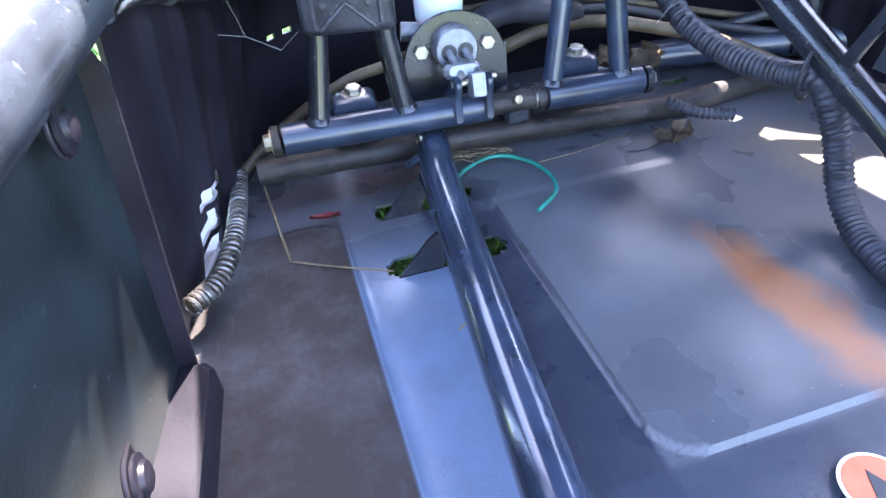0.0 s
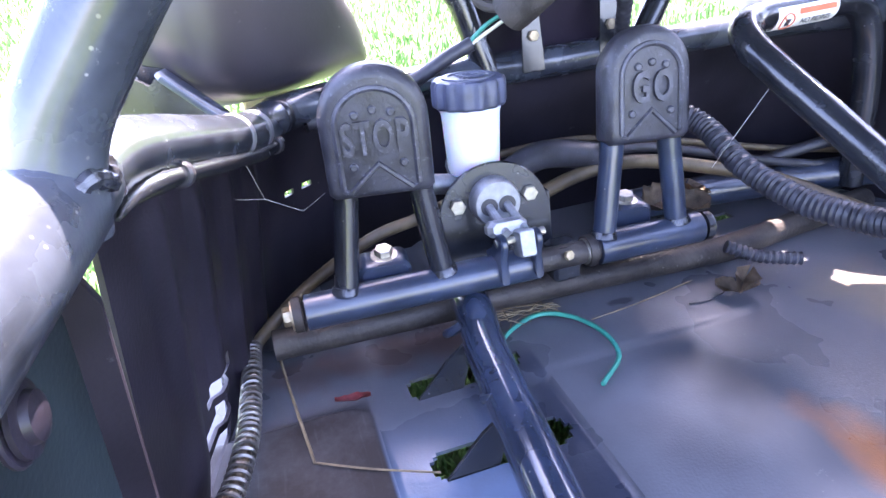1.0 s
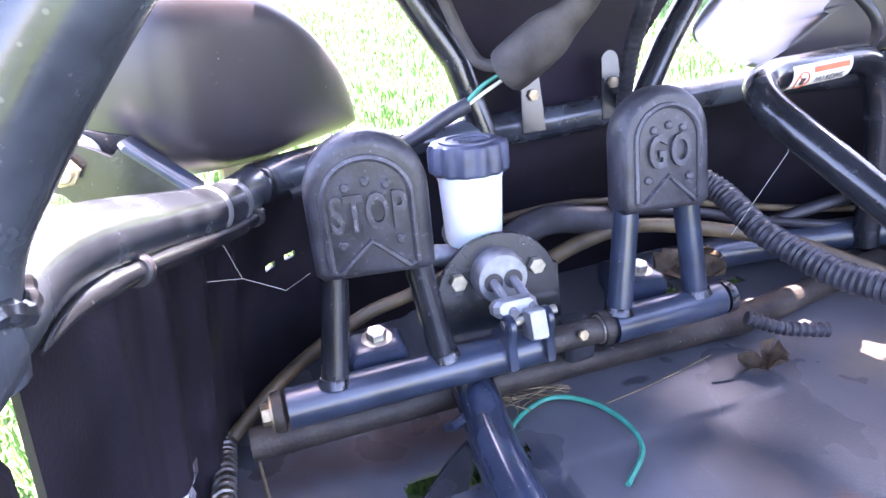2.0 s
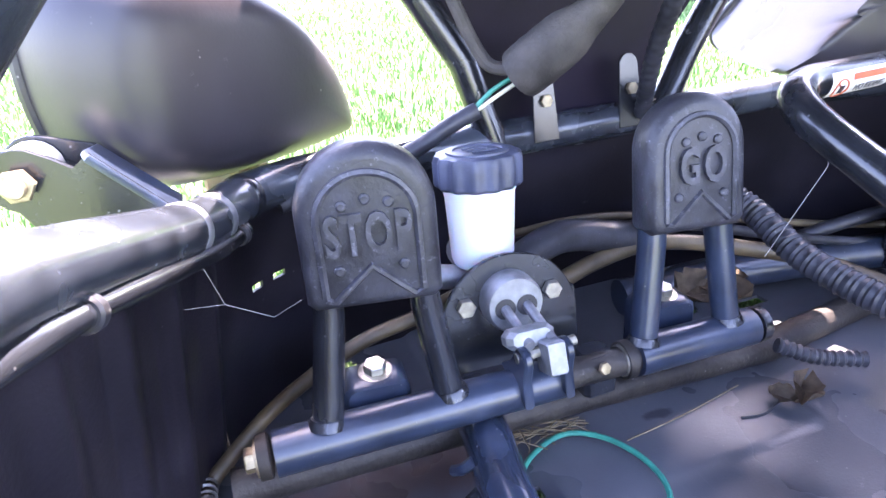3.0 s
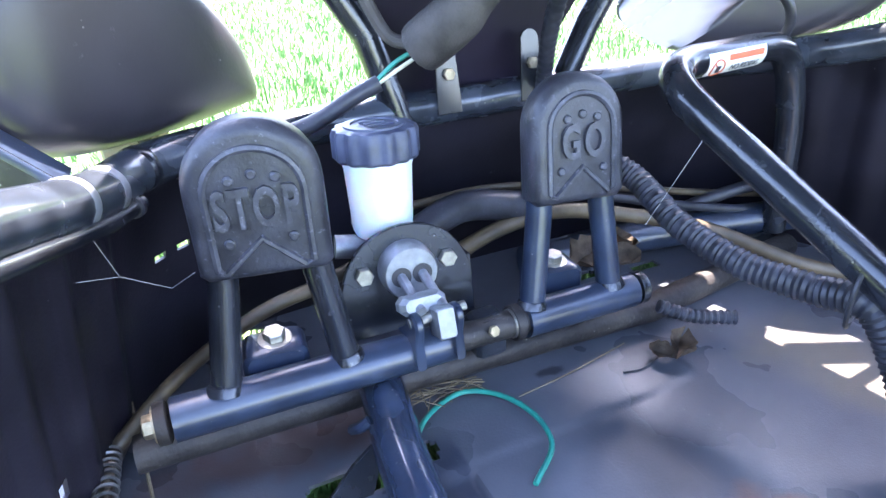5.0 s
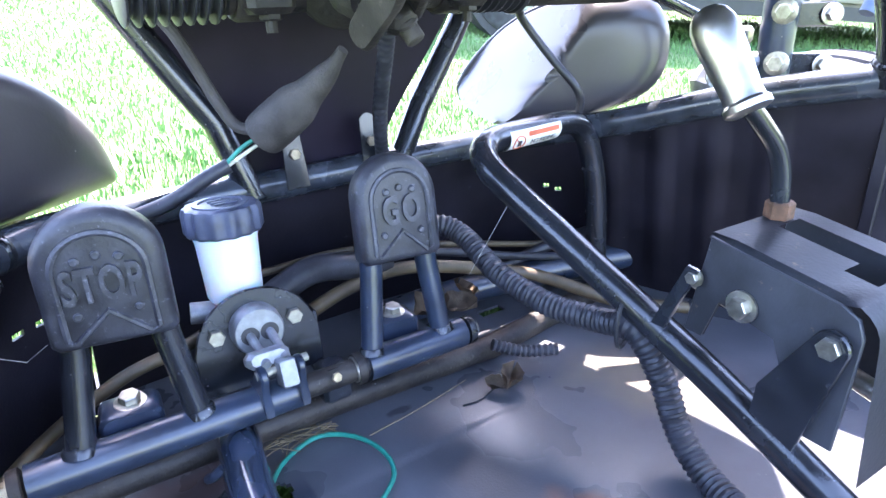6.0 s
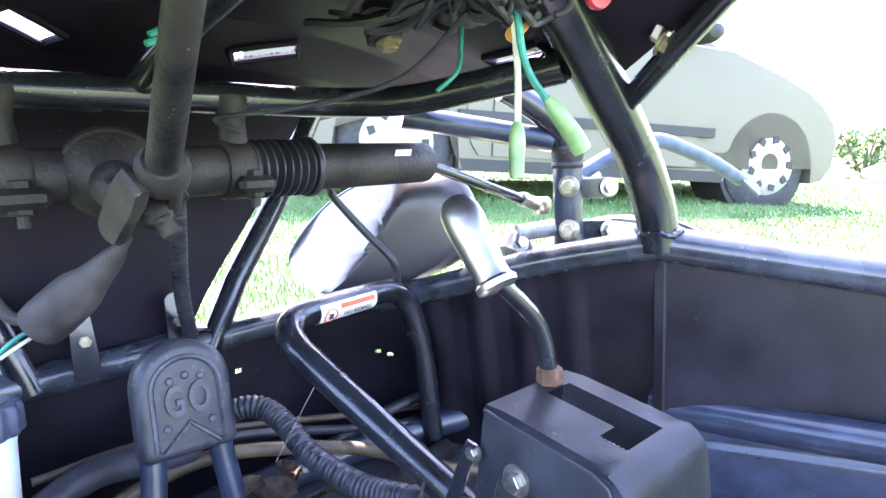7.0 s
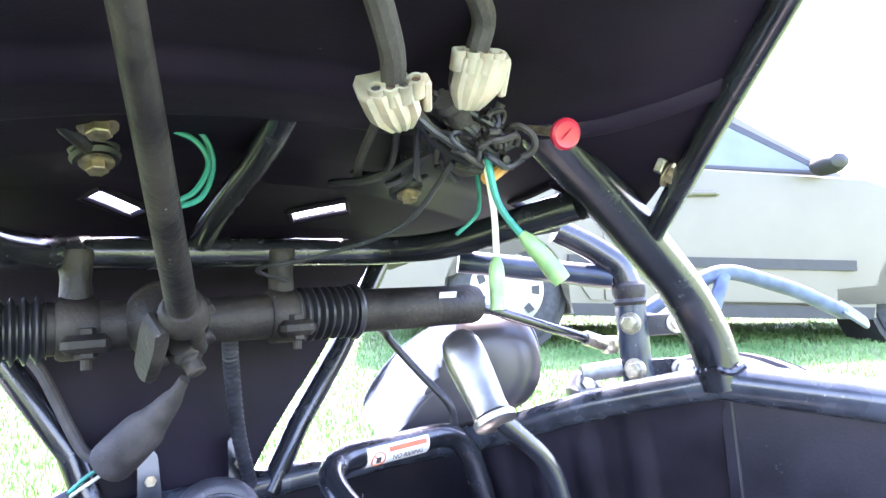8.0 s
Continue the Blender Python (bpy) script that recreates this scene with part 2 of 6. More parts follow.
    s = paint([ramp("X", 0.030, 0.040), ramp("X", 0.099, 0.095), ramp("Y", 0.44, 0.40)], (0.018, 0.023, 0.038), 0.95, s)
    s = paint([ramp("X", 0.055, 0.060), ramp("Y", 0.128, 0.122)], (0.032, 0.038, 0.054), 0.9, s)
    # sky's blue sheen on the channel, painted into the base colour, fading forwards
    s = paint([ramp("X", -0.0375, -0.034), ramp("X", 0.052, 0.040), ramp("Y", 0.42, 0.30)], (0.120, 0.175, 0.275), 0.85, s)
    scr, cutter, fade = n.new("ShaderNodeTexNoise"), n.new("ShaderNodeMapRange"), n.new("ShaderNodeMix")
    stretch = n.new("ShaderNodeMapping")
    stretch.inputs["Scale"].default_value = (260, 22, 1)
    stretch.inputs["Rotation"].default_value = (0, 0, 0.5)
    l.new(co.outputs["Object"], stretch.inputs["Vector"])
    l.new(stretch.outputs[0], scr.inputs["Vector"])
    scr.inputs["Scale"].default_value, scr.inputs["Detail"].default_value = 1.0, 6.0
    cutter.inputs["From Min"].default_value, cutter.inputs["From Max"].default_value, cutter.inputs["To Max"].default_value = 0.62, 0.80, 0.14
    l.new(scr.outputs["Fac"], cutter.inputs["Value"])
    fade.data_type = "RGBA"
    l.new(cutter.outputs["Result"], fade.inputs["Factor"])
    l.new(s, fade.inputs["A"])
    fade.inputs["B"].default_value = (0.17, 0.17, 0.18, 1)
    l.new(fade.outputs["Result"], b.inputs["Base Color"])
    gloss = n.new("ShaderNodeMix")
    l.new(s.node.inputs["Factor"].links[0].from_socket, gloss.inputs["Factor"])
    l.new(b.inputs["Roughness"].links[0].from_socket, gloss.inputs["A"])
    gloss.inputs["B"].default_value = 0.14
    matt = n.new("ShaderNodeMix")
    l.new(dull, matt.inputs["Factor"])
    l.new(gloss.outputs["Result"], matt.inputs["A"])
    matt.inputs["B"].default_value = 0.7
    l.new(matt.outputs["Result"], b.inputs["Roughness"])
    flat = n.new("ShaderNodeMapRange")
    flat.inputs["To Min"].default_value, flat.inputs["To Max"].default_value = 0.5, 0.15
    l.new(dull, flat.inputs["Value"])
    l.new(flat.outputs["Result"], b.inputs["Specular IOR Level"])
    return m


FLOOR = floor_material()


# ---- building blocks ----
ORIGIN = {}


def V(*a):
    return Vector(a)


def thing(name, label, category, at=(0, 0, 0), group="", kind=""):
    e = new(name)
    e.location, e.empty_display_size = at, 0.02
    ORIGIN[e] = Vector(at)
    return tagged(e, label, category, group, kind)


def mesh_object(name, bm, mat, smooth=True, angle=35):
    me = bpy.data.meshes.new(name)
    bmesh.ops.recalc_face_normals(bm, faces=bm.faces)
    if smooth:
        for f in bm.faces:
            f.smooth = True
        for e in bm.edges:
            if len(e.link_faces) == 2 and e.calc_face_angle(0) > radians(angle):
                e.smooth = False
    bm.to_mesh(me)
    bm.free()
    me.materials.append(mat)
    return new(name, me)


def part(name, bm, mat, parent, label="", smooth=True):
    org = ORIGIN[parent]
    bm.transform(Matrix.Translation(-org))
    ob = mesh_object(name, bm, mat, smooth)
    ob.parent = parent
    ORIGIN[ob] = org
    return tagged(ob, label)


def solid(name, bm, mat, label, category, group="", kind=""):
    """A thing that is one mesh."""
    return tagged(mesh_object(name, bm, mat), label, category, group, kind)


def curve_points(pts, n=6):
    """A smooth run of points through the given ones."""
    p = [Vector(q) for q in pts]
    if len(p) < 3:
        return p
    out = []
    ext = [2 * p[0] - p[1]] + p + [2 * p[-1] - p[-2]]
    for i in range(1, len(ext) - 2):
        a, b, c, d = ext[i - 1 : i + 3]
        for k in range(n):
            t = k / n
            out.append(0.5 * (2 * b + (c - a) * t + (2 * a - 5 * b + 4 * c - d) * t**2 + (3 * b - a - 3 * c + d) * t**3))
    return out + [p[-1]]


def rounded(pts, radius, n=6):
    """A polyline with its corners turned into arcs, as in a bent tube."""
    p = [Vector(q) for q in pts]
    out = [p[0]]
    for a, b, c in zip(p, p[1:], p[2:]):
        r = min(radius, (a - b).length * 0.48, (c - b).length * 0.48)
        u, w = b + (a - b).normalized() * r, b + (c - b).normalized() * r
        for k in range(n + 1):
            t = k / n
            out.append((1 - t) ** 2 * u + 2 * t * (1 - t) * b + t * t * w)
    return out + [p[-1]]


def tube(bm, pts, r, seg=16, caps=True, radii=None):
    p = [Vector(q) for q in pts]
    rings, up = [], None
    for i, q in enumerate(p):
        d = (p[min(i + 1, len(p) - 1)] - p[max(i - 1, 0)]).normalized()
        if up is None:
            up = d.orthogonal().normalized()
        up = (up - d * up.dot(d)).normalized()
        side = d.cross(up)
        rad = radii[i] if radii else r
        rings.append([bm.verts.new(q + rad * (math.cos(a) * up + math.sin(a) * side)) for a in (2 * math.pi * k / seg for k in range(seg))])
    for a, b in zip(rings, rings[1:]):
        for k in range(seg):
            bm.faces.new((a[k], a[(k + 1) % seg], b[(k + 1) % seg], b[k]))
    if caps:
        bm.faces.new(rings[0][::-1])
        bm.faces.new(rings[-1])
    return bm


def tubes(*runs, seg=16):
    bm = bmesh.new()
    for pts, r in runs:
        tube(bm, pts, r, seg)
    return bm


def axes(origin, x, y):
    x = Vector(x).normalized()
    z = x.cross(Vector(y)).normalized()
    y = z.cross(x)
    m = Matrix((x, y, z)).transposed().to_4x4()
    m.translation = origin
    return m


def along(a, b):
    """A frame at a whose z runs towards b."""
    d = Vector(b) - Vector(a)
    m = d.to_track_quat("Z", "Y").to_matrix().to_4x4()
    m.translation = a
    return m


def lathe(bm, m, profile, seg=24, lobes=0, depth=0.0):
    """Turns a profile of (height, radius) about the frame's z."""
    rings = []
    for h, r in profile:
        ring = []
        for k in range(seg):
            a = 2 * math.pi * k / seg
            q = r * (1 + (depth * math.cos(lobes * a) if lobes else 0))
            ring.append(bm.verts.new(m @ V(q * math.cos(a), q * math.sin(a), h)))
        rings.append(ring)
    for a, b in zip(rings, rings[1:]):
        for k in range(seg):
            bm.faces.new((a[k], a[(k + 1) % seg], b[(k + 1) % seg], b[k]))
    bm.faces.new(rings[0][::-1])
    bm.faces.new(rings[-1])
    return bm


def plate(bm, m, outline, thick, bevel=0.0):
    """An outline in the frame's xy, given thickness along its z, with softened rims."""
    def inset(d):
        c = sum((Vector((*q, 0)) for q in outline), V(0, 0, 0)) / len(outline)
        return [Vector((*q, 0)) - (Vector((*q, 0)) - c).normalized() * d for q in outline]
    levels = [(0, bevel), (bevel, 0), (thick - bevel, 0), (thick, bevel)] if bevel else [(0, 0), (thick, 0)]
    rings = [[bm.verts.new(m @ (q + V(0, 0, h))) for q in inset(d)] for h, d in levels]
    n = len(outline)
    for a, b in zip(rings, rings[1:]):
        for k in range(n):
            bm.faces.new((a[k], a[(k + 1) % n], b[(k + 1) % n], b[k]))
    bm.faces.new(rings[0][::-1])
    bm.faces.new(rings[-1])
    return bm


def block(bm, m, size, bevel=0.002):
    x, y, z = (s / 2 for s in size)
    b = min(bevel, x * 0.9, y * 0.9)
    out = [(-x + b, -y), (x - b, -y), (x, -y + b), (x, y - b), (x - b, y), (-x + b, y), (-x, y - b), (-x, -y + b)]
    return plate(bm, m @ Matrix.Translation((0, 0, -z)), out, size[2], min(bevel, z * 0.9))


def hexagon(bm, m, r, h):
    return plate(bm, m, [(r * math.cos(a), r * math.sin(a)) for a in (math.pi / 3 * k for k in range(6))], h, h * 0.12)


def bolt(parent, p, way, s=0.0075, mat=None, washer=True, label=""):
    """A hex bolt head at p whose axis points along way, with a washer under it."""
    m = along(p, Vector(p) + Vector(way))
    b = part("bolt", hexagon(bmesh.new(), m, s, s * 0.85), mat or ZINC, parent, label)
    if washer:
        part("washer", lathe(bmesh.new(), m @ Matrix.Translation((0, 0, -0.0014)), [(0, s * 1.5), (0.0016, s * 1.5), (0.0018, s * 1.4)], 18), mat or ZINC, b)
    return b


def arc(cx, cy, r, a0, a1, n=10):
    return [(cx + r * math.cos(radians(a0 + (a1 - a0) * k / n)), cy + r * math.sin(radians(a0 + (a1 - a0) * k / n))) for k in range(n + 1)]


def text(body, size, depth, m, space=1.0, fat=0.0):
    """Raised letters, centred on the frame's origin, standing along its z."""
    c = bpy.data.curves.new("text", "FONT")
    c.body, c.size, c.extrude, c.align_x, c.align_y, c.space_character = body, size, depth, "CENTER", "CENTER", space
    c.resolution_u, c.offset = 3, fat
    ob = new("text", c)
    me = bpy.data.meshes.new_from_object(ob.evaluated_get(bpy.context.evaluated_depsgraph_get()))
    bpy.data.objects.remove(ob)
    bm = bmesh.new()
    bm.from_mesh(me)
    bm.transform(m)
    return bm


def sheet(name, grid, mat, thick, label, category, holes=None, kind="structure"):
    """A sheet with thickness over a grid of points (rows of Vectors); holes(i, j) leaves a cell open."""
    rows, cols = len(grid), len(grid[0])
    P = np.array([[tuple(q) for q in row] for row in grid])
    du, dv = np.gradient(P, axis=0), np.gradient(P, axis=1)
    nr = np.cross(du, dv)
    nr /= np.linalg.norm(nr, axis=2, keepdims=True) + 1e-12
    Q = P - nr * thick
    verts = np.concatenate([P.reshape(-1, 3), Q.reshape(-1, 3)])
    at = lambda i, j, k: k * rows * cols + i * cols + j
    open_ = {(i, j) for i in range(rows - 1) for j in range(cols - 1) if holes and holes(i, j)}
    faces = []
    for i in range(rows - 1):
        for j in range(cols - 1):
            if (i, j) in open_:
                continue
            faces.append((at(i, j, 0), at(i + 1, j, 0), at(i + 1, j + 1, 0), at(i, j + 1, 0)))
            faces.append((at(i, j, 1), at(i, j + 1, 1), at(i + 1, j + 1, 1), at(i + 1, j, 1)))
            for (a, b), (p, q) in (((i - 1, j), ((i, j), (i, j + 1))), ((i + 1, j), ((i + 1, j + 1), (i + 1, j))),
                                   ((i, j - 1), ((i + 1, j), (i, j))), ((i, j + 1), ((i, j + 1), (i + 1, j + 1)))):
                if (a, b) in open_ or not (0 <= a < rows - 1 and 0 <= b < cols - 1):
                    faces.append((at(*p, 0), at(*q, 0), at(*q, 1), at(*p, 1)))
    me = bpy.data.meshes.new(name)
    me.from_pydata(verts.tolist(), [], faces)
    me.polygons.foreach_set("use_smooth", [True] * len(me.polygons))
    me.set_sharp_from_angle(angle=radians(40))
    me.materials.append(mat)
    return tagged(new(name, me), label, category, "", kind)


def step(d, w):
    t = min(1.0, max(0.0, 0.5 - d / w))
    return t * t * (3 - 2 * t)


def box_sdf(x, y, x0, x1, y0, y1, r):
    cx, cy, hx, hy = (x0 + x1) / 2, (y0 + y1) / 2, (x1 - x0) / 2 - r, (y1 - y0) / 2 - r
    dx, dy = abs(x - cx) - hx, abs(y - cy) - hy
    return math.hypot(max(dx, 0), max(dy, 0)) + min(max(dx, dy), 0) - r


# ---- ground, lawn ----
def ground_z(x, y):
    """The lawn rises gently ahead of the buggy and levels out."""
    return -0.12 - 0.02 * min(x, 6) + 0.106 * max(-1.5, min(y, 5.0)) + 0.012 * math.sin(1.7 * x + 0.6) * math.sin(1.3 * y)


def make_ground():
    xs = [-400, -150, -60, -25, -12] + [-6 + 0.3 * k for k in range(61)] + [18, 30, 60, 150, 400]
    ys = [-400, -150, -60, -25, -10] + [-5 + 0.3 * k for k in range(54)] + [16, 30, 60, 150, 400]
    sheet("ground", [[V(x, y, ground_z(x, y)) for y in ys] for x in xs], SOIL, 0.05, "uneven sunlit lawn of short grass", "ground")


make_ground()


def make_grass():
    rng = np.random.default_rng(5)
    n = 270000
    u = rng.random(n)
    r = 0.02 + 6.9 * u**1.25
    a = np.radians(rng.uniform(-30, 150, n))
    x, y = 0.2 + r * np.cos(a), 0.1 + r * np.sin(a)
    keep = y > -3
    x, y = x[keep], y[keep]
    n = len(x)
    z = np.array([ground_z(p, q) for p, q in zip(x, y)])
    h = rng.uniform(0.009, 0.030, n)
    w = rng.uniform(0.0008, 0.0017, n) * (1 + 0.30 * r[keep])
    t = rng.uniform(0, 2 * np.pi, n)
    lean = rng.normal(0, 0.45, (n, 2)) * h[:, None]
    b0 = np.stack([x - w * np.cos(t), y - w * np.sin(t), z - 0.005], 1)
    b1 = np.stack([x + w * np.cos(t), y + w * np.sin(t), z - 0.005], 1)
    mid = np.stack([x + lean[:, 0] * 0.4, y + lean[:, 1] * 0.4, z + h * 0.6], 1)
    off = np.stack([w * np.cos(t), w * np.sin(t), 0 * w], 1) * 0.7
    tip = np.stack([x + lean[:, 0], y + lean[:, 1], z + h], 1)
    verts = np.stack([b0, b1, mid + off, mid - off, tip], 1).reshape(-1, 3)
    k = np.arange(n) * 5
    faces = [(i, i + 1, i + 2, i + 3) for i in k] + [(i + 3, i + 2, i + 4) for i in k]
    me = bpy.data.meshes.new("grass")
    me.from_pydata(verts.tolist(), [], [tuple(int(v) for v in f) for f in faces])
    me.materials.append(GRASS)
    tagged(new("grass", me), "bright green lawn grass around the buggy", "grass", "", "stuff")


make_grass()

# ---- the buggy's tub ----
XC = 0.232
RAIL = [V(-0.20, -0.45, 0.22), V(-0.165, 0.05, 0.224), V(-0.13, 0.27, 0.242)]
RAIL_FRONT = curve_points([(-0.13, 0.27, 0.242), (-0.121, 0.342, 0.235), (-0.079, 0.502, 0.190), (-0.048, 0.565, 0.184), (0.01, 0.597, 0.183),
                           (0.14, 0.603, 0.183), (0.30, 0.603, 0.184), (0.42, 0.600, 0.186), (0.478, 0.575, 0.191), (0.515, 0.495, 0.210), (0.548, 0.385, 0.243), (0.580, 0.271, 0.267)], 6)
RAIL_RIGHT = [V(0.580, 0.271, 0.267), V(0.655, 0.10, 0.240), V(0.72, -0.25, 0.222)]


def make_floor():
    nx, ny = 284, 360
    xs = [-0.205 + 0.0032 * i for i in range(nx)]
    ys = [-0.46 + 0.0032 * j for j in range(ny)]

    def high(x, y):
        left = step(box_sdf(x, y, -0.5, -0.034, -0.9, 0.418, 0.02), 0.0066)
        right = step(box_sdf(x, y, 0.097, 0.9, 0.127, 0.9, 0.030), 0.0045) * 0.75
        end = step(box_sdf(x, y, 0.066, 0.3, 0.394, 0.9, 0.015), 0.012)
        ripple = 0.0007 * noise.noise(V(x * 9, y * 9, 0))
        return 0.0055 * max(left, right, end) + ripple

    def open_cell(i, j):
        x, y = xs[i] + 0.0016, ys[j] + 0.0016
        slots = min(box_sdf(x, y, -0.005, 0.086, 0.409, 0.433, 0.0118), box_sdf(x, y, -0.010, 0.088, 0.331, 0.356, 0.0118))
        front = box_sdf(x, y, -0.022, 0.012, 0.606, 0.634, 0.013)
        right = min(box_sdf(x, y, 0.36, 0.395, 0.540, 0.556, 0.007), box_sdf(x, y, 0.30, 0.325, 0.555, 0.568, 0.006))
        return min(slots, front, right) < 0

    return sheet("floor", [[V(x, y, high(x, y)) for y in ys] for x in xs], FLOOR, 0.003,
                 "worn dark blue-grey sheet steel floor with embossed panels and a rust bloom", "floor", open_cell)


make_floor()


def wall_run(name, pts, mat, label, ribs=(), holes=(), dots=(), bottom=0.0, lean=0.0, nz=36, flip=False):
    """A sheet wall under a run of top points. ribs: (s, width) standing proud; holes: (s0, s1, z0, z1); dots: small holes at points."""
    run, s = [Vector(pts[0])], [0.0]
    for a, b in zip(pts, pts[1:]):
        k = max(1, int((Vector(b) - Vector(a)).length / 0.006))
        for i in range(1, k + 1):
            run.append(Vector(a).lerp(Vector(b), i / k))
            s.append(s[-1] + (run[-1] - run[-2]).length)
    grid = []
    for i, q in enumerate(run):
        d = run[min(i + 1, len(run) - 1)] - run[max(i - 1, 0)]
        nr = V(-d.y, d.x, 0).normalized() * (-1 if flip else 1)
        out = sum(step(abs(s[i] - c) - w / 2, 0.008) for c, w in ribs) * 0.005
        col = []
        for k in range(nz + 1):
            f = k / nz
            z = bottom + (q.z - bottom) * f
            fade = min(1.0, 6 * f, 6 * (1 - f))
            col.append(V(q.x, q.y, z) - nr * (out * fade) + nr * lean * (1 - f))
        grid.append(col)
    cells = [(i, j) for i in range(len(grid) - 1) for j in range(nz)]
    near = {min(cells, key=lambda c: ((grid[c[0]][c[1]] + grid[c[0] + 1][c[1] + 1]) / 2 - Vector(d)).length) for d in dots}
    hit = lambda i, j: (i, j) in near or any(a <= s[i] <= b and c <= grid[i][j].z <= d for a, b, c, d in holes)
    return sheet(name, grid, mat, 0.0025 * (1 if flip else -1), label, "wall", hit)


left_run = [p for p in RAIL_FRONT if p.x < 0.0 and 0.296 < p.y < 0.60]
mid_run = [left_run[-1]] + [p for p in RAIL_FRONT if 0.0 <= p.x <= 0.45]
right_run = [mid_run[-1]] + [p for p in RAIL_FRONT if p.x > 0.45]
wall_run("wall_left_front", [p + V(-0.004, 0, 0) for p in left_run], SHEET, "black ribbed sheet panel with cut-outs near the floor",
         ribs=[(0.06, 0.018), (0.115, 0.018), (0.17, 0.018), (0.225, 0.018)],
         holes=[(0.060, 0.118, 0.006, 0.020), (0.068, 0.128, 0.027, 0.043), (0.086, 0.140, 0.050, 0.062)], dots=[(-0.0425, 0.5859, 0.1147), (-0.0562, 0.5728, 0.1165)], lean=0.030)
span = sum((q - p).length for p, q in zip(mid_run, mid_run[1:]))
wall_run("wall_front", mid_run + right_run[1:], SHEET, "black front and side bulkhead sheet with shallow ribs and small round holes", lean=0.045,
         ribs=[(span + c, 0.02) for c in (0.12, 0.175, 0.23, 0.285)],
         dots=[(0.486, 0.583, 0.123), (0.5003, 0.5673, 0.1229), (0.327, 0.611, 0.1408)])
wall_run("wall_left", [p + V(-0.006, 0, -0.016) for p in RAIL], SIDE, "black sheet side panel beside the driver", lean=0.022)
wall_run("wall_right", [p + V(0.004, 0, -0.01) for p in RAIL_RIGHT], SHEET, "black sheet side panel beside the passenger")



def sill(u, v):
    """The pressed side pan under the passenger's lower rail, with a raised rounded field."""
    y = 0.268 - 0.55 * u
    x = 0.583 + 0.391 * (0.268 - y)
    lift = step(box_sdf(u, v * 0.3, 0.03, 0.95, 0.06, 0.24, 0.04), 0.02) * 0.004
    return V(x - lift, y, 0.008 + 0.084 * v)


sheet("side_pan", [[sill(i / 120, j / 24) for j in range(25)] for i in range(121)], PAINT_BLUE, 0.002, "shiny blue-black pressed side pan", "panel")
frame_thing = thing("chassis_frame", "black-blue painted tubular steel buggy frame around the footwell", "frame", (XC, 0.27, 0))
for nm, pts, r in (("top_rail", RAIL, 0.0165), ("top_rail", RAIL_FRONT, 0.0148), ("top_rail", RAIL_RIGHT, 0.0165)):
    part(nm, tube(bmesh.new(), pts, r, 18), RAILPAINT, frame_thing)
# uprights that bend inwards to the dash
POST_R = rounded([(0.580, 0.271, 0.262), (0.574, 0.272, 0.300), (0.548, 0.275, 0.345), (0.451, 0.265, 0.418), (0.369, 0.252, 0.468)], 0.04, 8)
POST_L = rounded([(-0.131, 0.270, 0.232), (-0.125, 0.272, 0.262), (-0.092, 0.272, 0.305), (0.02, 0.265, 0.42), (0.095, 0.252, 0.468)], 0.035, 8)
part("upright", tube(bmesh.new(), POST_R, 0.0185, 20), PAINT, frame_thing)
part("upright", tube(bmesh.new(), POST_L, 0.0142, 20), RAILPAINT, frame_thing)
# weld beads at the joints
for p, q, r in ((V(0.580, 0.271, 0.278), V(0, 0, 1), 0.0195), (V(-0.128, 0.271, 0.250), V(0.15, 0, 1), 0.0152)):
    m = along(p, p + q)
    ring = [m @ V(r * math.cos(a), r * math.sin(a), 0.002 * math.sin(5 * a)) for a in (2 * math.pi * k / 120 for k in range(121))]
    bm = tube(bmesh.new(), ring, 0.003, 8, radii=[0.0026 + 0.0008 * abs(math.sin(k * 0.55)) for k in range(121)])
    part("weld", bm, PAINT, frame_thing)
# flat posts under the joints
part("post_plate", plate(bmesh.new(), axes((0, 0.276, 0), (1, 0.05, 0), (0, -0.03, 1)), [(-0.146, 0.004), (-0.126, 0.212), (-0.133, 0.234), (-0.150, 0.230), (-0.196, 0.004)], 0.004, 0.001), SHEET, frame_thing)
part("post_plate", block(bmesh.new(), Matrix.Translation((0.5845, 0.271, 0.13)), (0.007, 0.012, 0.25), 0.0015), SHEET, frame_thing)
part("lower_rail", tube(bmesh.new(), [(0.596, 0.285, 0.100), (0.645, 0.08, 0.100), (0.70, -0.25, 0.10)], 0.017, 16), PAINT_BLUE, frame_thing)
part("side_sill", block(bmesh.new(), axes((-0.190, -0.09, 0.012), (1, -0.07, 0), (0.07, 1, 0)), (0.062, 0.72, 0.040), 0.006), SHEET, frame_thing)
part("lower_rail", tube(bmesh.new(), [(-0.170, 0.27, 0.012), (-0.182, 0.05, 0.012), (-0.207, -0.4, 0.012)], 0.022, 16), PAINT, frame_thing)
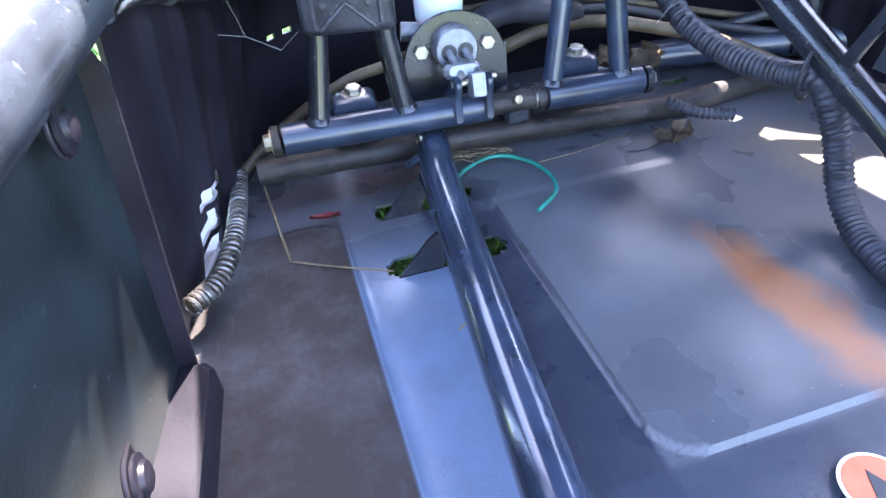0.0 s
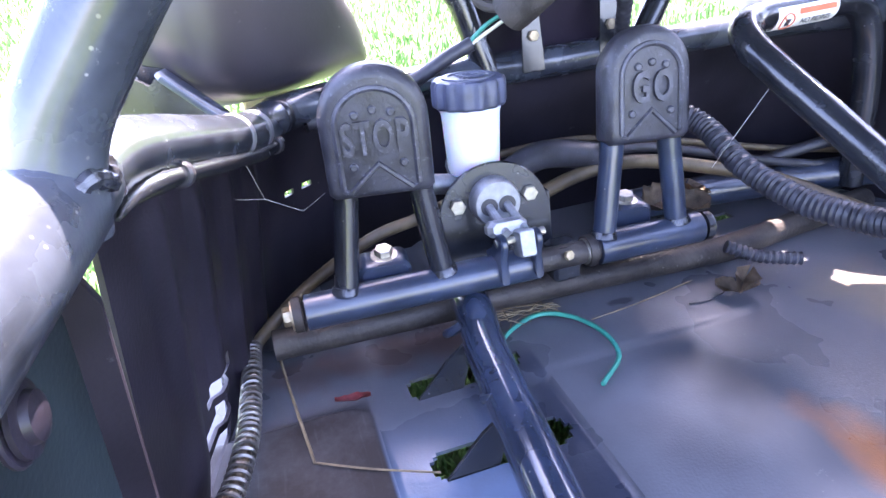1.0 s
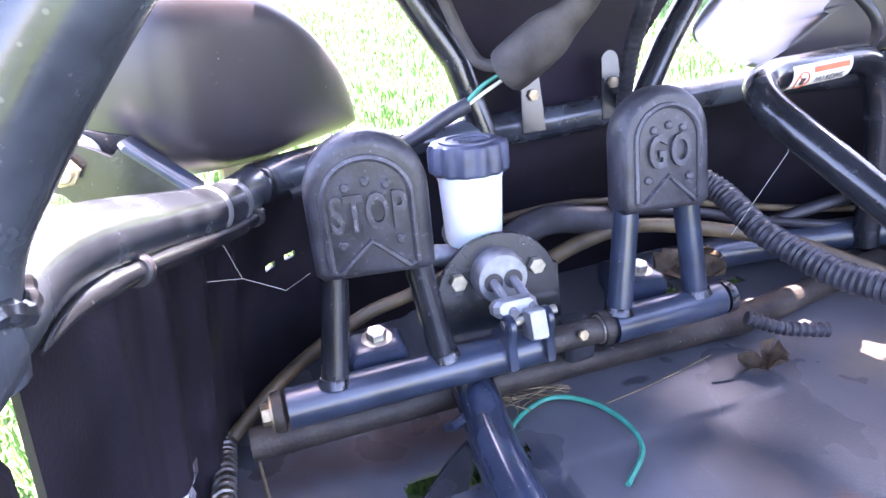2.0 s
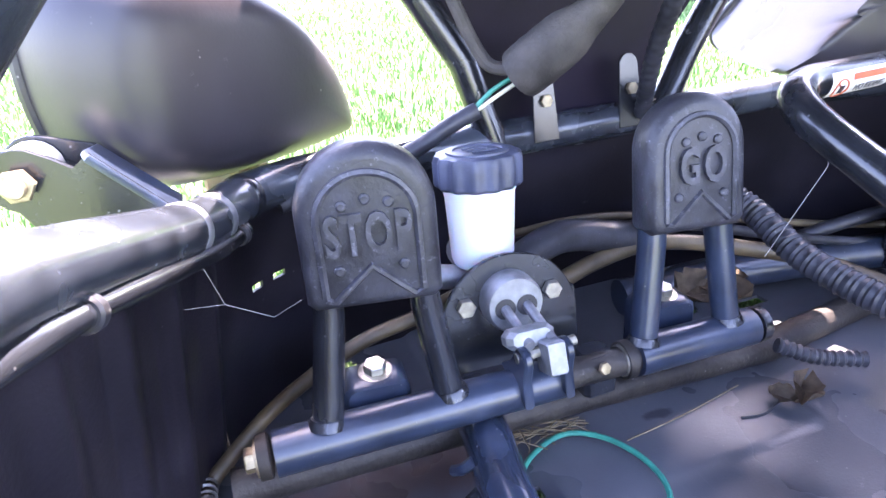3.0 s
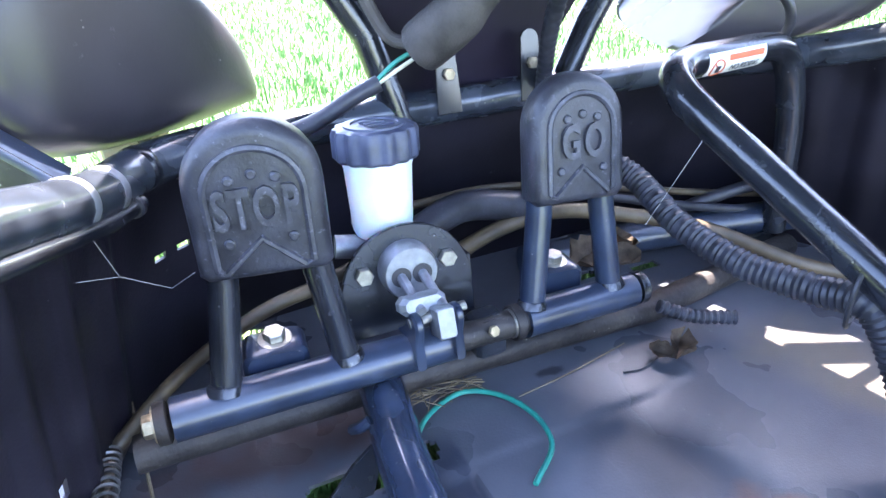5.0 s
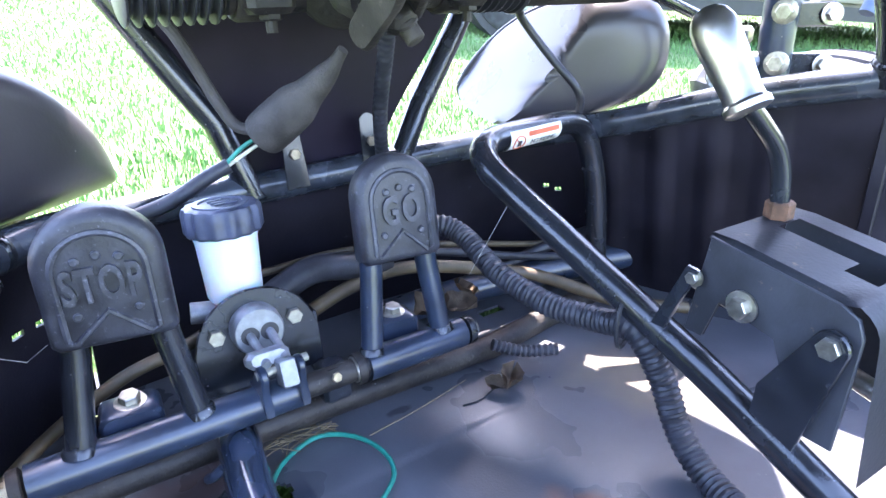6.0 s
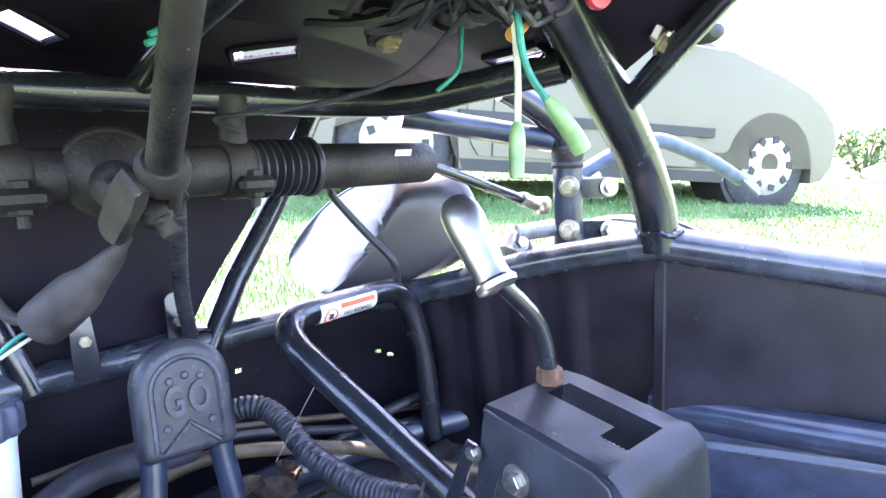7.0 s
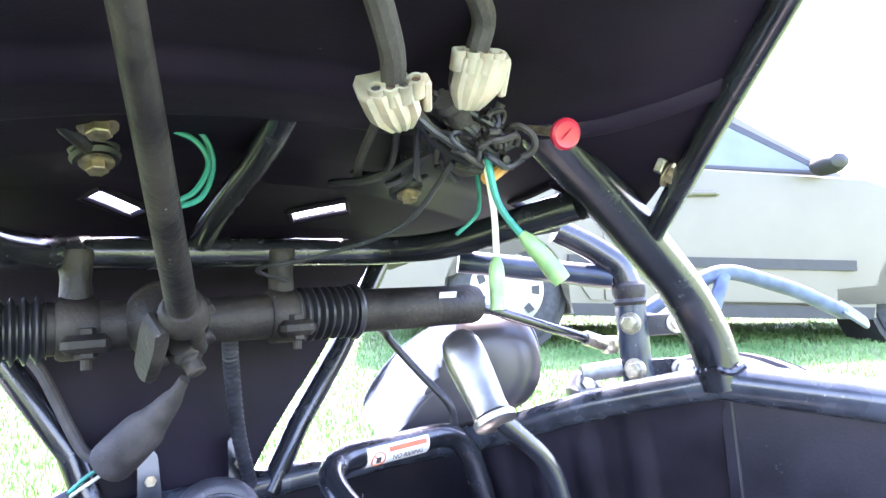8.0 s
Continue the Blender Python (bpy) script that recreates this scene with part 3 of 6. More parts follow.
# the long floor tube with its gussets
part("floor_tube", tube(bmesh.new(), rounded([(0.064, 0.474, 0.034), (0.060, 0.446, 0.044), (0.053, 0.405, 0.036), (0.020, 0.10, 0.031), (-0.034, -0.42, 0.031)], 0.02), 0.0155, 20), TUBEPAINT, frame_thing, "shiny blue-black floor tube")
for y, x in ((0.421, -0.001), (0.344, -0.004)):
    m = axes((x, y - 0.010, -0.002), (1, 0, 0), (0, 0.10, 1))
    part("gusset", plate(bmesh.new(), m, [(0, 0), (0.036, 0.0), (0.042, 0.016), (0.040, 0.038), (0.026, 0.028)], 0.003, 0.0006), PAINT, frame_thing)
    part("weld", tube(bmesh.new(), curve_points([(0.033, y + 0.012, 0.034), (0.036, y + 0.004, 0.041), (0.042, y + 0.002, 0.046)], 4), 0.0036, 8), PAINT_BLUE, frame_thing)
# cross member under the pedals
part("cross_member", tube(bmesh.new(), [(-0.092, 0.474, 0.034), (0.10, 0.470, 0.030), (0.315, 0.470, 0.018), (0.52, 0.50, 0.014)], 0.0120, 16), GREASE, frame_thing)
part("end_ring", lathe(bmesh.new(), along((-0.112, 0.515, 0.036), (-0.075, 0.50, 0.036)), [(0, 0.019), (0.003, 0.020), (0.006, 0.019)], 20), PAINT, frame_thing)
part("front_floor_tube", tube(bmesh.new(), curve_points([(0.25, 0.575, 0.028), (0.38, 0.56, 0.032), (0.50, 0.53, 0.036), (0.60, 0.49, 0.042)], 5), 0.0165, 16), PAINT_BLUE, frame_thing)
# nose: two tubes that spread upwards
NOSE_L = [(0.143, 0.597, 0.176), (0.123, 0.608, 0.245), (0.088, 0.622, 0.305), (0.036, 0.635, 0.395), (0.010, 0.642, 0.438)]
NOSE_R = [(0.292, 0.597, 0.176), (0.330, 0.608, 0.235), (0.388, 0.620, 0.309), (0.440, 0.632, 0.385), (0.470, 0.640, 0.430)]
for p in (NOSE_L, NOSE_R):
    part("nose_tube", tube(bmesh.new(), p, 0.0118, 16), PAINT, frame_thing)
part("cross_tube", tube(bmesh.new(), rounded([(0.028, 0.28, 0.416), (0.070, 0.40, 0.400), (0.10, 0.470, 0.404), (0.365, 0.470, 0.404), (0.394, 0.40, 0.400), (0.437, 0.28, 0.416)], 0.03), 0.0125, 18), PAINT, frame_thing)
part("dash_tube", tube(bmesh.new(), [(0.494, 0.264, 0.386), (0.437, 0.168, 0.442), (0.385, 0.088, 0.482), (0.33, 0.0, 0.525)], 0.0085, 14), PAINT, frame_thing)
part("dash_tube", tube(bmesh.new(), [(-0.030, 0.264, 0.386), (0.027, 0.168, 0.442), (0.079, 0.088, 0.482), (0.134, 0.0, 0.525)], 0.0085, 14), PAINT, frame_thing)
# nose panel with its tabs on the bulkhead
sheet_ob = sheet("nose_panel", [[V(a.x + (b.x - a.x) * f, 0.618 + 0.02 * (a.z - 0.18), a.z * (1 - f) + b.z * f) for f in [k / 12 for k in range(13)]]
                     for a, b in zip(curve_points([(q[0] + 0.004, q[1], q[2]) for q in NOSE_L], 4), curve_points([(q[0] - 0.022, q[1], q[2]) for q in NOSE_R], 4))],
      HOOD, 0.003, "", "", kind="")
sheet_ob.parent = frame_thing
sheet_ob.location = -ORIGIN[frame_thing]
for x, y in ((0.182, 0.588), (0.262, 0.590)):
    t = thing("bracket", "black flat steel tab bolted through the nose panel", "bracket", (x, y, 0.183), "nose panel tabs")
    part("tab", plate(bmesh.new(), axes((x, y, 0.180), (1, 0.02, 0), (0, 0.16, 1)), [(-0.011, 0), (0.011, 0)] + arc(0, 0.050, 0.009, 0, 180, 8), 0.003, 0.0006), PAINT, t)
    bolt(t, (x + 0.001, y + 0.003, 0.211), (0, -1, 0.1), 0.0052, BRASS)

# hood and dash underside
def hood_z(x, y):
    pts = [(-0.1, 0.56, 0.56), (0.0, 0.520, 0.52), (0.09, 0.490, 0.483), (0.17, 0.474, 0.444), (0.26, 0.462, 0.412), (0.36, 0.458, 0.412), (0.46, 0.462, 0.416), (0.53, 0.438, 0.416), (0.60, 0.428, 0.414), (0.70, 0.415, 0.40)]
    w = [(-0.1, 0.04), (0.0, 0.098), (0.09, 0.152), (0.17, 0.204), (0.26, 0.256), (0.32, 0.250), (0.42, 0.252), (0.5, 0.245), (0.60, 0.228), (0.70, 0.21)]
    ys = [p[0] for p in pts]
    c, e, h = np.interp(y, ys, [p[1] for p in pts]), np.interp(y, ys, [p[2] for p in pts]), np.interp(y, [q[0] for q in w], [q[1] for q in w])
    s = abs(x) ** 2.2
    # extra width added on the right only, to keep sun off the floor
    if x > 0:
        h = h + 0.044 * step(0.37 - y, 0.06)
    swage = step(box_sdf(XC + x * h, y, -0.2, 0.295, 0.232, 0.282, 0.02), 0.016)
    return V(XC + x * h, y, c * (1 - s) + e * s - 0.009 * swage)


hys = [-0.02 + 0.003 * k for k in range(231)]
hxs = [-1 + 2 * k / 160 for k in range(161)]


SLOTS = [(0.149, 0.494, 42, 0.050, 0.018), (0.319, 0.496, -33, 0.054, 0.022), (0.434, 0.321, 84, 0.056, 0.015)]


def hood_hole(i, j):
    q = hood_z((hxs[i] + hxs[i + 1]) / 2, (hys[j] + hys[j + 1]) / 2)
    for cx, cy, turn, long, wide in SLOTS:
        u = pose(cx, cy, 0, 0, 0, turn).inverted() @ V(q.x, q.y, 0)
        if abs(u.x) < long / 2 + 0.001 and abs(u.y) < wide / 2 + 0.001:
            return True
    return False


def on_hood(p):
    h = hood_z(0.5, p.y).x - XC
    return V(p.x, p.y, hood_z((p.x - XC) / (2 * h), p.y).z)


hood = thing("hood", "black plastic hood and dash underside with three daylight slots", "hood", (0, 0, 0))
shell = sheet("panel", [[hood_z(x, y) for y in hys] for x in hxs], HOOD, -0.003, "", "", hood_hole, kind="")
shell.parent = hood
for cx, cy, turn, long, wide in SLOTS:
    m = pose(cx, cy, 0, 0, 0, turn)
    ring = [on_hood(m @ V(a * long / 2, b * wide / 2, 0)) + V(0, 0, -0.001) for a, b in ((-1, -1), (0, -1), (1, -1), (1, 0), (1, 1), (0, 1), (-1, 1), (-1, 0), (-1, -1))]
    part("slot_lip", tube(bmesh.new(), ring, 0.0030, 8), HOOD, hood)
part("stiffener_bar", tube(bmesh.new(), curve_points([(0.350, 0.252, 0.458), (0.386, 0.218, 0.454), (0.405, 0.175, 0.456), (0.423, 0.134, 0.463)], 5), 0.0085, 18), HOOD, hood)


# ---- pedals ----
PIV_L, PIV_R = V(-0.070, 0.447, 0.073), V(0.262, 0.438, 0.070)
AX = (PIV_R - PIV_L).normalized()


def bar(x):
    return PIV_L + AX * ((x - PIV_L.x) / AX.x)


def pad_outline(w, h, r):
    return [(-w, 0.004), (-w + 0.004, 0), (w - 0.004, 0), (w, 0.004)] + [(w * math.cos(a), h - r + r * math.sin(a)) for a in (math.pi * k / 22 for k in range(23))]


def make_pedal(name, label, x0, x1, s0, s1, foot, word, up, right, w, h):
    t = thing(name, label, "pedal", bar((x0 + x1) / 2), "foot pedals")
    part("pivot_sleeve", tube(bmesh.new(), [bar(x0), bar(x1)], 0.0130, 20), PAINT_BLUE, t)
    m = axes(foot, right, up)
    if m.col[2].y > 0:
        m = m @ pose(0, 0, 0, 0, 180, 0)
    for sx, side in ((s0, -1), (s1, 1)):
        top = m @ V(side * (w - 0.011), 0.030, -0.006)
        part("stem", tube(bmesh.new(), [bar(sx) + V(0, 0, 0.004), m @ V(side * (w - 0.0095), -0.006, -0.006), top], 0.0088, 14), PAINT_BLUE if word == "GO" else PAINT, t)
        part("weld", lathe(bmesh.new(), along(bar(sx) + V(0, 0, 0.009), m @ V(side * (w - 0.01), 0, -0.006)), [(0, 0.0112), (0.0025, 0.0104), (0.005, 0.0090)], 14), PAINT, t)
    rr = 0.008
    outline = pad_outline(w, h, w * 0.98)
    mid = V(0, h * 0.5, 0)
    bm = bmesh.new()
    rings = []
    for z, ins in [(-0.017, 0.005), (-0.014, 0.0015), (-0.010, 0.0)] + [(0.009 - rr + rr * math.sin(a), rr * (1 - math.cos(a))) for a in (math.pi / 2 * k / 6 for k in range(7))]:
        rings.append([bm.verts.new(m @ (V(q[0], q[1], z) - (V(q[0], q[1], 0) - mid).normalized() * ins)) for q in outline])
    for a, c in zip(rings, rings[1:]):
        for k in range(len(outline)):
            j = (k + 1) % len(outline)
            bm.faces.new((a[k], a[j], c[j], c[k]))
    bm.faces.new(rings[0][::-1])
    bm.faces.new(rings[-1])
    pad = part("pad", bm, RUBBER, t, "scuffed black rubber pad with raised lettering")
    face = m @ Matrix.Translation((0.0, 0.002, 0.0092))
    iw, ih = w * 0.70, h * 0.82
    ridge = [(-iw, 0.006), (-iw * 0.82, 0.004), (-iw * 0.0, 0.022), (iw * 0.82, 0.004), (iw, 0.006)] + [(iw * math.cos(a), ih - iw * 0.95 + iw * 0.95 * math.sin(a)) for a in (math.pi * k / 18 for k in range(19))]
    part("ridge", tube(bmesh.new(), [face @ V(*q, 0) for q in ridge + ridge[:1]], 0.0021, 6), RAISED, pad)
    size = 0.0255
    part("letters", text(word, size, 0.0026, face @ Matrix.Translation((0, h * 0.45, 0)) @ Matrix.Diagonal((0.66 if word == "STOP" else 0.74, 1.15, 1, 1)), 1.12 if word == "STOP" else 1.25, 0.0007), RAISED, pad)
    dots = [(-w * 0.32, 0.635), (0, 0.665), (w * 0.32, 0.635), (-w * 0.46, 0.245), (w * 0.46, 0.245)]
    for dx, dy in dots:
        part("stud", lathe(bmesh.new(), face @ Matrix.Translation((dx, dy * h, -0.001)), [(0, 0.0030), (0.0022, 0.0028), (0.0029, 0.0018)], 12), RAISED, pad)
    return t


brake = make_pedal("brake_pedal", "black brake pedal with a scuffed rubber pad reading STOP", -0.064, 0.112, -0.034, 0.039,
                   V(0.0035, 0.451, 0.149), "STOP", (0.002, 0.002, 0.09), (0.041, -0.008, 0.000), 0.0357, 0.086)
gas = make_pedal("accelerator_pedal", "blue-black accelerator pedal with a worn rubber pad reading GO", 0.164, 0.256, 0.170, 0.236,
                 V(0.205, 0.446, 0.150), "GO", (0.006, 0.016, 0.09), (0.034, -0.003, -0.001), 0.0335, 0.083)
for x, pd in ((-0.070, brake), (0.157, gas), (0.262, gas)):
    m = along(bar(x), bar(x) + AX)
    part("collar", lathe(bmesh.new(), m, [(-0.003, 0.0125), (0.0, 0.0128), (0.003, 0.0128), (0.004, 0.011)], 18), GREASE if x < 0.2 else PAINT, pd)
    bolt(pd, bar(x - 0.004 if x < 0.2 else x + 0.003), -AX if x < 0.2 else AX, 0.0070, BRASS if x < 0 else ZINC)
part("shaft", tube(bmesh.new(), [bar(0.112), bar(0.166)], 0.0095, 14), GREASE, gas)
part("shaft_bracket", block(bmesh.new(), Matrix.Translation(bar(0.138) + V(0, 0.006, -0.006)), (0.024, 0.022, 0.030), 0.003), PAINT, gas)
bolt(gas, bar(0.134) + V(0.0, -0.010, 0.006), (0.1, -0.8, 0.3), 0.0040, BRASS, False)

for x, y, z in ((0.001, 0.471, 0.092), (0.207, 0.470, 0.093)):
    t = thing("pillow_block", "blue-black steel block with a zinc hex bolt on top", "bracket", (x, y, 0.04), "pedal shaft blocks")
    part("block", plate(bmesh.new(), axes((x, y + 0.014, 0.050), (1, -0.1, 0.0), (0, 0, 1)), [(-0.020, 0), (0.020, 0)] + [(0.012 + 0.008 * math.cos(a), z - 0.059 + 0.008 * math.sin(a)) for a in (math.pi / 8 * k for k in range(5))] + [(-0.012 + 0.008 * math.cos(a), z - 0.059 + 0.008 * math.sin(a)) for a in (math.pi / 2 + math.pi / 8 * k for k in range(5))], 0.028, 0.003), PAINT_BLUE, t)
    bolt(t, (x, y, z), (0.0, -0.12, 1), 0.0070, ZINC)

# ---- brake master cylinder ----
mc = thing("master_cylinder", "brake master cylinder on a black flange with a white reservoir", "brake cylinder", (0.103, 0.50, 0.05))
PM = axes((0.095, 0.480, 0.066), (1, -0.07, 0.02), (0, 0.10, 1))
outline = [(-0.046, 0), (0.048, 0), (0.048, 0.036)] + arc(0.001, 0.030, 0.0465, 8, 172, 18) + [(-0.046, 0.036)]
part("flange", plate(bmesh.new(), PM, outline, 0.004, 0.0008), PAINT, mc)
part("side_leg", block(bmesh.new(), PM @ Matrix.Translation((0.047, 0.012, -0.022)), (0.0035, 0.065, 0.046), 0.001), PAINT, mc)
CT = PM @ V(0.0, 0.047, 0.004)
FW = (PM.to_3x3() @ V(0, 0, 1)).normalized()
if FW.y > 0:
    FW = -FW
part("boss", lathe(bmesh.new(), along(CT + FW * 0.000, CT + FW), [(0, 0.0195), (0.012, 0.0190), (0.0145, 0.0175)], 28), ALU, mc)
for sx in (-0.0072, 0.0072):
    c = CT + (PM.to_3x3() @ V(sx, -0.001, 0)) + FW * 0.0138
    part("bore", lathe(bmesh.new(), along(c, c + FW), [(0, 0.0068), (0.0013, 0.0068)], 18), INK, mc)
    part("push_rod", tube(bmesh.new(), [c, c + FW * 0.034 + V(0.002, 0, -0.011)], 0.0034, 10), ALU, mc)
CL = CT + FW * 0.046 + V(0.002, 0, -0.015)
clev = part("clevis", block(bmesh.new(), axes(CL + V(-0.004, 0.008, 0.004), AX, (0, 0.35, 1)), (0.031, 0.012, 0.014), 0.0035), ALU, mc)
part("clevis_nose", block(bmesh.new(), axes(CL + V(0.004, -0.006, -0.004), AX, (0, 0.35, 1)), (0.012, 0.020, 0.017), 0.0012), ALU, clev)
part("pin", tube(bmesh.new(), [CL + V(-0.016, 0.0, -0.004), CL + V(0.022, -0.002, 0.0)], 0.0032, 10), ZINC, clev)
for dx in (-0.0125, 0.0145):
    foot = bar(CL.x + dx)
    top_ = CL + V(dx, -0.003, -0.004)
    mm = axes(foot, top_ - foot, V(0, 1, 0.2))
    n_ = (top_ - foot).length
    part("lever_ear", plate(bmesh.new(), mm @ Matrix.Translation((0, 0, -0.003)), [(0.004, -0.018), (0.018, -0.0095)] + arc(n_, 0, 0.008, -80, 80, 8) + [(0.018, 0.0095), (0.004, 0.018)], 0.006, 0.0014), PAINT_BLUE, brake)
bolt(mc, PM @ V(-0.0290, 0.047, 0.004), FW, 0.0064, ZINC, False)
bolt(mc, PM @ V(0.0300, 0.047, 0.004), FW, 0.0064, ZINC, False)
part("cylinder_body", tube(bmesh.new(), [CT + V(0, 0.004, 0), CT + V(0.002, 0.075, 0.006)], 0.0155, 18), ALU, mc)
part("outlet", tube(bmesh.new(), [V(0.089, 0.512, 0.116), V(0.057, 0.518, 0.120)], 0.0085, 14), ALU, mc)
RB = V(0.0925, 0.5145, 0.124)
RM = along(RB, RB + V(0.001, 0.004, 0.08))
part("neck", lathe(bmesh.new(), RM @ Matrix.Translation((0, 0, -0.016)), [(0, 0.016), (0.018, 0.017)], 20), ALU, mc)
res = part("reservoir", lathe(bmesh.new(), RM, [(0, 0.0155), (0.002, 0.0195), (0.006, 0.0212), (0.05, 0.0232), (0.054, 0.0245), (0.058, 0.0245)], 32), RES, mc, "milky white reservoir")
capm = RM @ Matrix.Translation((0, 0, 0.056))
cap = part("cap", lathe(bmesh.new(), capm, [(0, 0.0268), (0.002, 0.0284), (0.017, 0.0284), (0.0205, 0.0268), (0.0215, 0.024)], 96, 14, 0.038), CAP, res, "blue-black ribbed screw cap")
part("cap_ring", lathe(bmesh.new(), capm @ Matrix.Translation((0, 0, 0.0205)), [(0, 0.021), (0.0022, 0.0205), (0.0024, 0.016), (0.0012, 0.0155)], 36), CAP, cap)
for k in range(3):
    part("embossed_bar", block(bmesh.new(), capm @ pose(0.004 * k - 0.004, 0.006 - 0.006 * k, 0.0225, 0, 0, 20), (0.018 - 0.003 * k, 0.0022, 0.0012), 0.0004), CAP, cap)

# ---- grab bar with its sticker ----
hb = thing("grab_bar", "black bent steel tube bar with a small warning sticker", "handle", (0.42, 0.50, 0.03))
HB = rounded([(0.345, 0.145, 0.030), (0.337, 0.245, 0.086), (0.296, 0.484, 0.219), (0.475, 0.512, 0.217), (0.5, 0.511, 0.14), (0.510, 0.512, 0.030)], 0.050, 10)
part("tube", tube(bmesh.new(), HB, 0.0122, 18), PAINT, hb)
la, lb = V(0.3445, 0.4916, 0.2178), V(0.4190, 0.5032, 0.2171)
lab = bmesh.new()
LM = axes(la, lb - la, V(0, -0.45, 0.9))
ll = (lb - la).length
for f0, f1, rr, mat_, nm in ((0, 1, 0.01255, LABEL, "sticker"),):
    rows = []
    for i in range(9):
        x = ll * (f0 + (f1 - f0) * i / 8)
        rows.append([lab.verts.new(LM @ V(x, 0, 0) + (LM.to_3x3() @ V(0, math.sin(a) * rr, math.cos(a) * rr))) for a in (radians(-58 + 116 * k / 12) for k in range(13))])
    for a, b in zip(rows, rows[1:]):
        for k in range(12):
            lab.faces.new((a[k], a[k + 1], b[k + 1], b[k]))
sticker = part("sticker", lab, LABEL, hb, "white warning sticker with a red sign and orange bar")
face = LM @ Matrix.Translation((0, 0, 0.01275))


def on_sticker(x, y, dz=0.0):
    a = y / 0.0127
    r = 0.01275 + dz
    return LM @ V(x, math.sin(a) * r, math.cos(a) * r)


bm = bmesh.new()
for k in range(10):
    q = [bm.verts.new(on_sticker(ll * (0.33 + 0.62 * (k + i) / 10), y)) for i, y in ((0, 0.0052), (1, 0.0052), (1, 0.0098), (0, 0.0098))]
    bm.faces.new(q)
part("orange_bar", bm, ORANGE, sticker)
part("sign_ring", tube(bmesh.new(), [on_sticker(ll * 0.17 + 0.0078 * math.cos(a), 0.0072 * math.sin(a)) for a in (2 * math.pi * k / 20 for k in range(21))], 0.0007, 5), ORANGE, sticker)
part("sign_bar", tube(bmesh.new(), [on_sticker(ll * 0.17 - 0.0055 * c, 0.0052 * c) for c in (-1, -0.5, 0, 0.5, 1)], 0.0006, 5), ORANGE, sticker)
part("sign_figure", block(bmesh.new(), axes(on_sticker(ll * 0.17, 0, 0.0002), lb - la, LM.to_3x3() @ V(0, 1, 0)), (0.005, 0.006, 0.0004), 0.0001), INK, sticker)
part("letters", text("NO RIDING", 0.0072, 0.0001, face @ Matrix.Translation((ll * 0.64, -0.0012, 0.0002))), INK, sticker)

# ---- corrugated loom, hoses and wires ----
LOOM = curve_points([(0.245, 0.545, 0.120), (0.285, 0.520, 0.138), (0.303, 0.497, 0.130), (0.303, 0.445, 0.110), (0.311, 0.390, 0.099), (0.322, 0.346, 0.100), (0.325, 0.312, 0.104),
                     (0.333, 0.291, 0.072), (0.331, 0.269, 0.036), (0.325, 0.238, 0.017), (0.31, 0.18, 0.015), (0.28, 0.08, 0.015)], 30)
cum, rad = 0.0, []
for i, p in enumerate(LOOM):
    cum += (p - LOOM[i - 1]).length if i else 0
    rad.append(0.0100 + 0.0008 * math.sin(2 * math.pi * cum / 0.0048))
loom = thing("wire_loom", "black corrugated plastic wire loom tied to the grab bar", "cable", (0.32, 0.34, 0.09))
part("conduit", tube(bmesh.new(), LOOM, 0.01, 14, radii=rad), HOSE_BLACK, loom)
part("cable_tie", tube(bmesh.new(), [V(0.322, 0.320, 0.098) + V(0.016 * math.cos(a), 0.006 * math.cos(a), 0.022 * math.sin(a) + 0.012) for a in (2 * math.pi * k / 16 for k in range(17))], 0.0016, 6), PLASTIC, loom)
LOOM2 = curve_points([(0.300, 0.450, 0.035), (0.325, 0.435, 0.026), (0.355, 0.420, 0.024)], 24)
rad2 = [0.0055 + 0.0009 * math.sin(i * 1.6) for i in range(len(LOOM2))]
part("short_conduit", tube(bmesh.new(), LOOM2, 0.006, 12, radii=rad2), HOSE_BLACK, loom)


def hose(name, pts, r, mat, label, group="hoses along the bulkhead", n=6):
    return solid(name, tube(bmesh.new(), curve_points(pts, n), r, 12), mat, label, "hose" if r > 0.004 else "cable", group)


hose("hose", [(-0.11, 0.50, 0.02), (-0.06, 0.520, 0.050), (0.0, 0.520, 0.082), (0.045, 0.522, 0.091), (0.09, 0.53, 0.10)], 0.0052, HOSE_BROWN, "thin brown brake hose behind the pedals")
hose("hose", [(0.12, 0.540, 0.100), (0.17, 0.548, 0.114), (0.225, 0.552, 0.102), (0.25, 0.556, 0.096)], 0.0130, HOSE_BLACK, "thick black taped hose behind the pedals")
hose("hose", [(0.15, 0.532, 0.080), (0.20, 0.540, 0.090), (0.26, 0.548, 0.090), (0.32, 0.535, 0.080), (0.40, 0.500, 0.060), (0.46, 0.440, 0.035), (0.53, 0.40, 0.02)], 0.0068, HOSE_BROWN, "brown fuel hose curving across the floor")
hose("hose", [(0.13, 0.575, 0.112), (0.22, 0.575, 0.112), (0.33, 0.570, 0.092), (0.45, 0.560, 0.065), (0.56, 0.52, 0.055), (0.64, 0.44, 0.065)], 0.0036, HOSE_BROWN, "thin tan cable along the bulkhead")
hose("hose", [(0.22, 0.562, 0.100), (0.30, 0.560, 0.094), (0.42, 0.545, 0.062), (0.52, 0.52, 0.045), (0.60, 0.47, 0.05)], 0.0046, HOSE_BLACK, "black taped wiring bundle along the bulkhead")
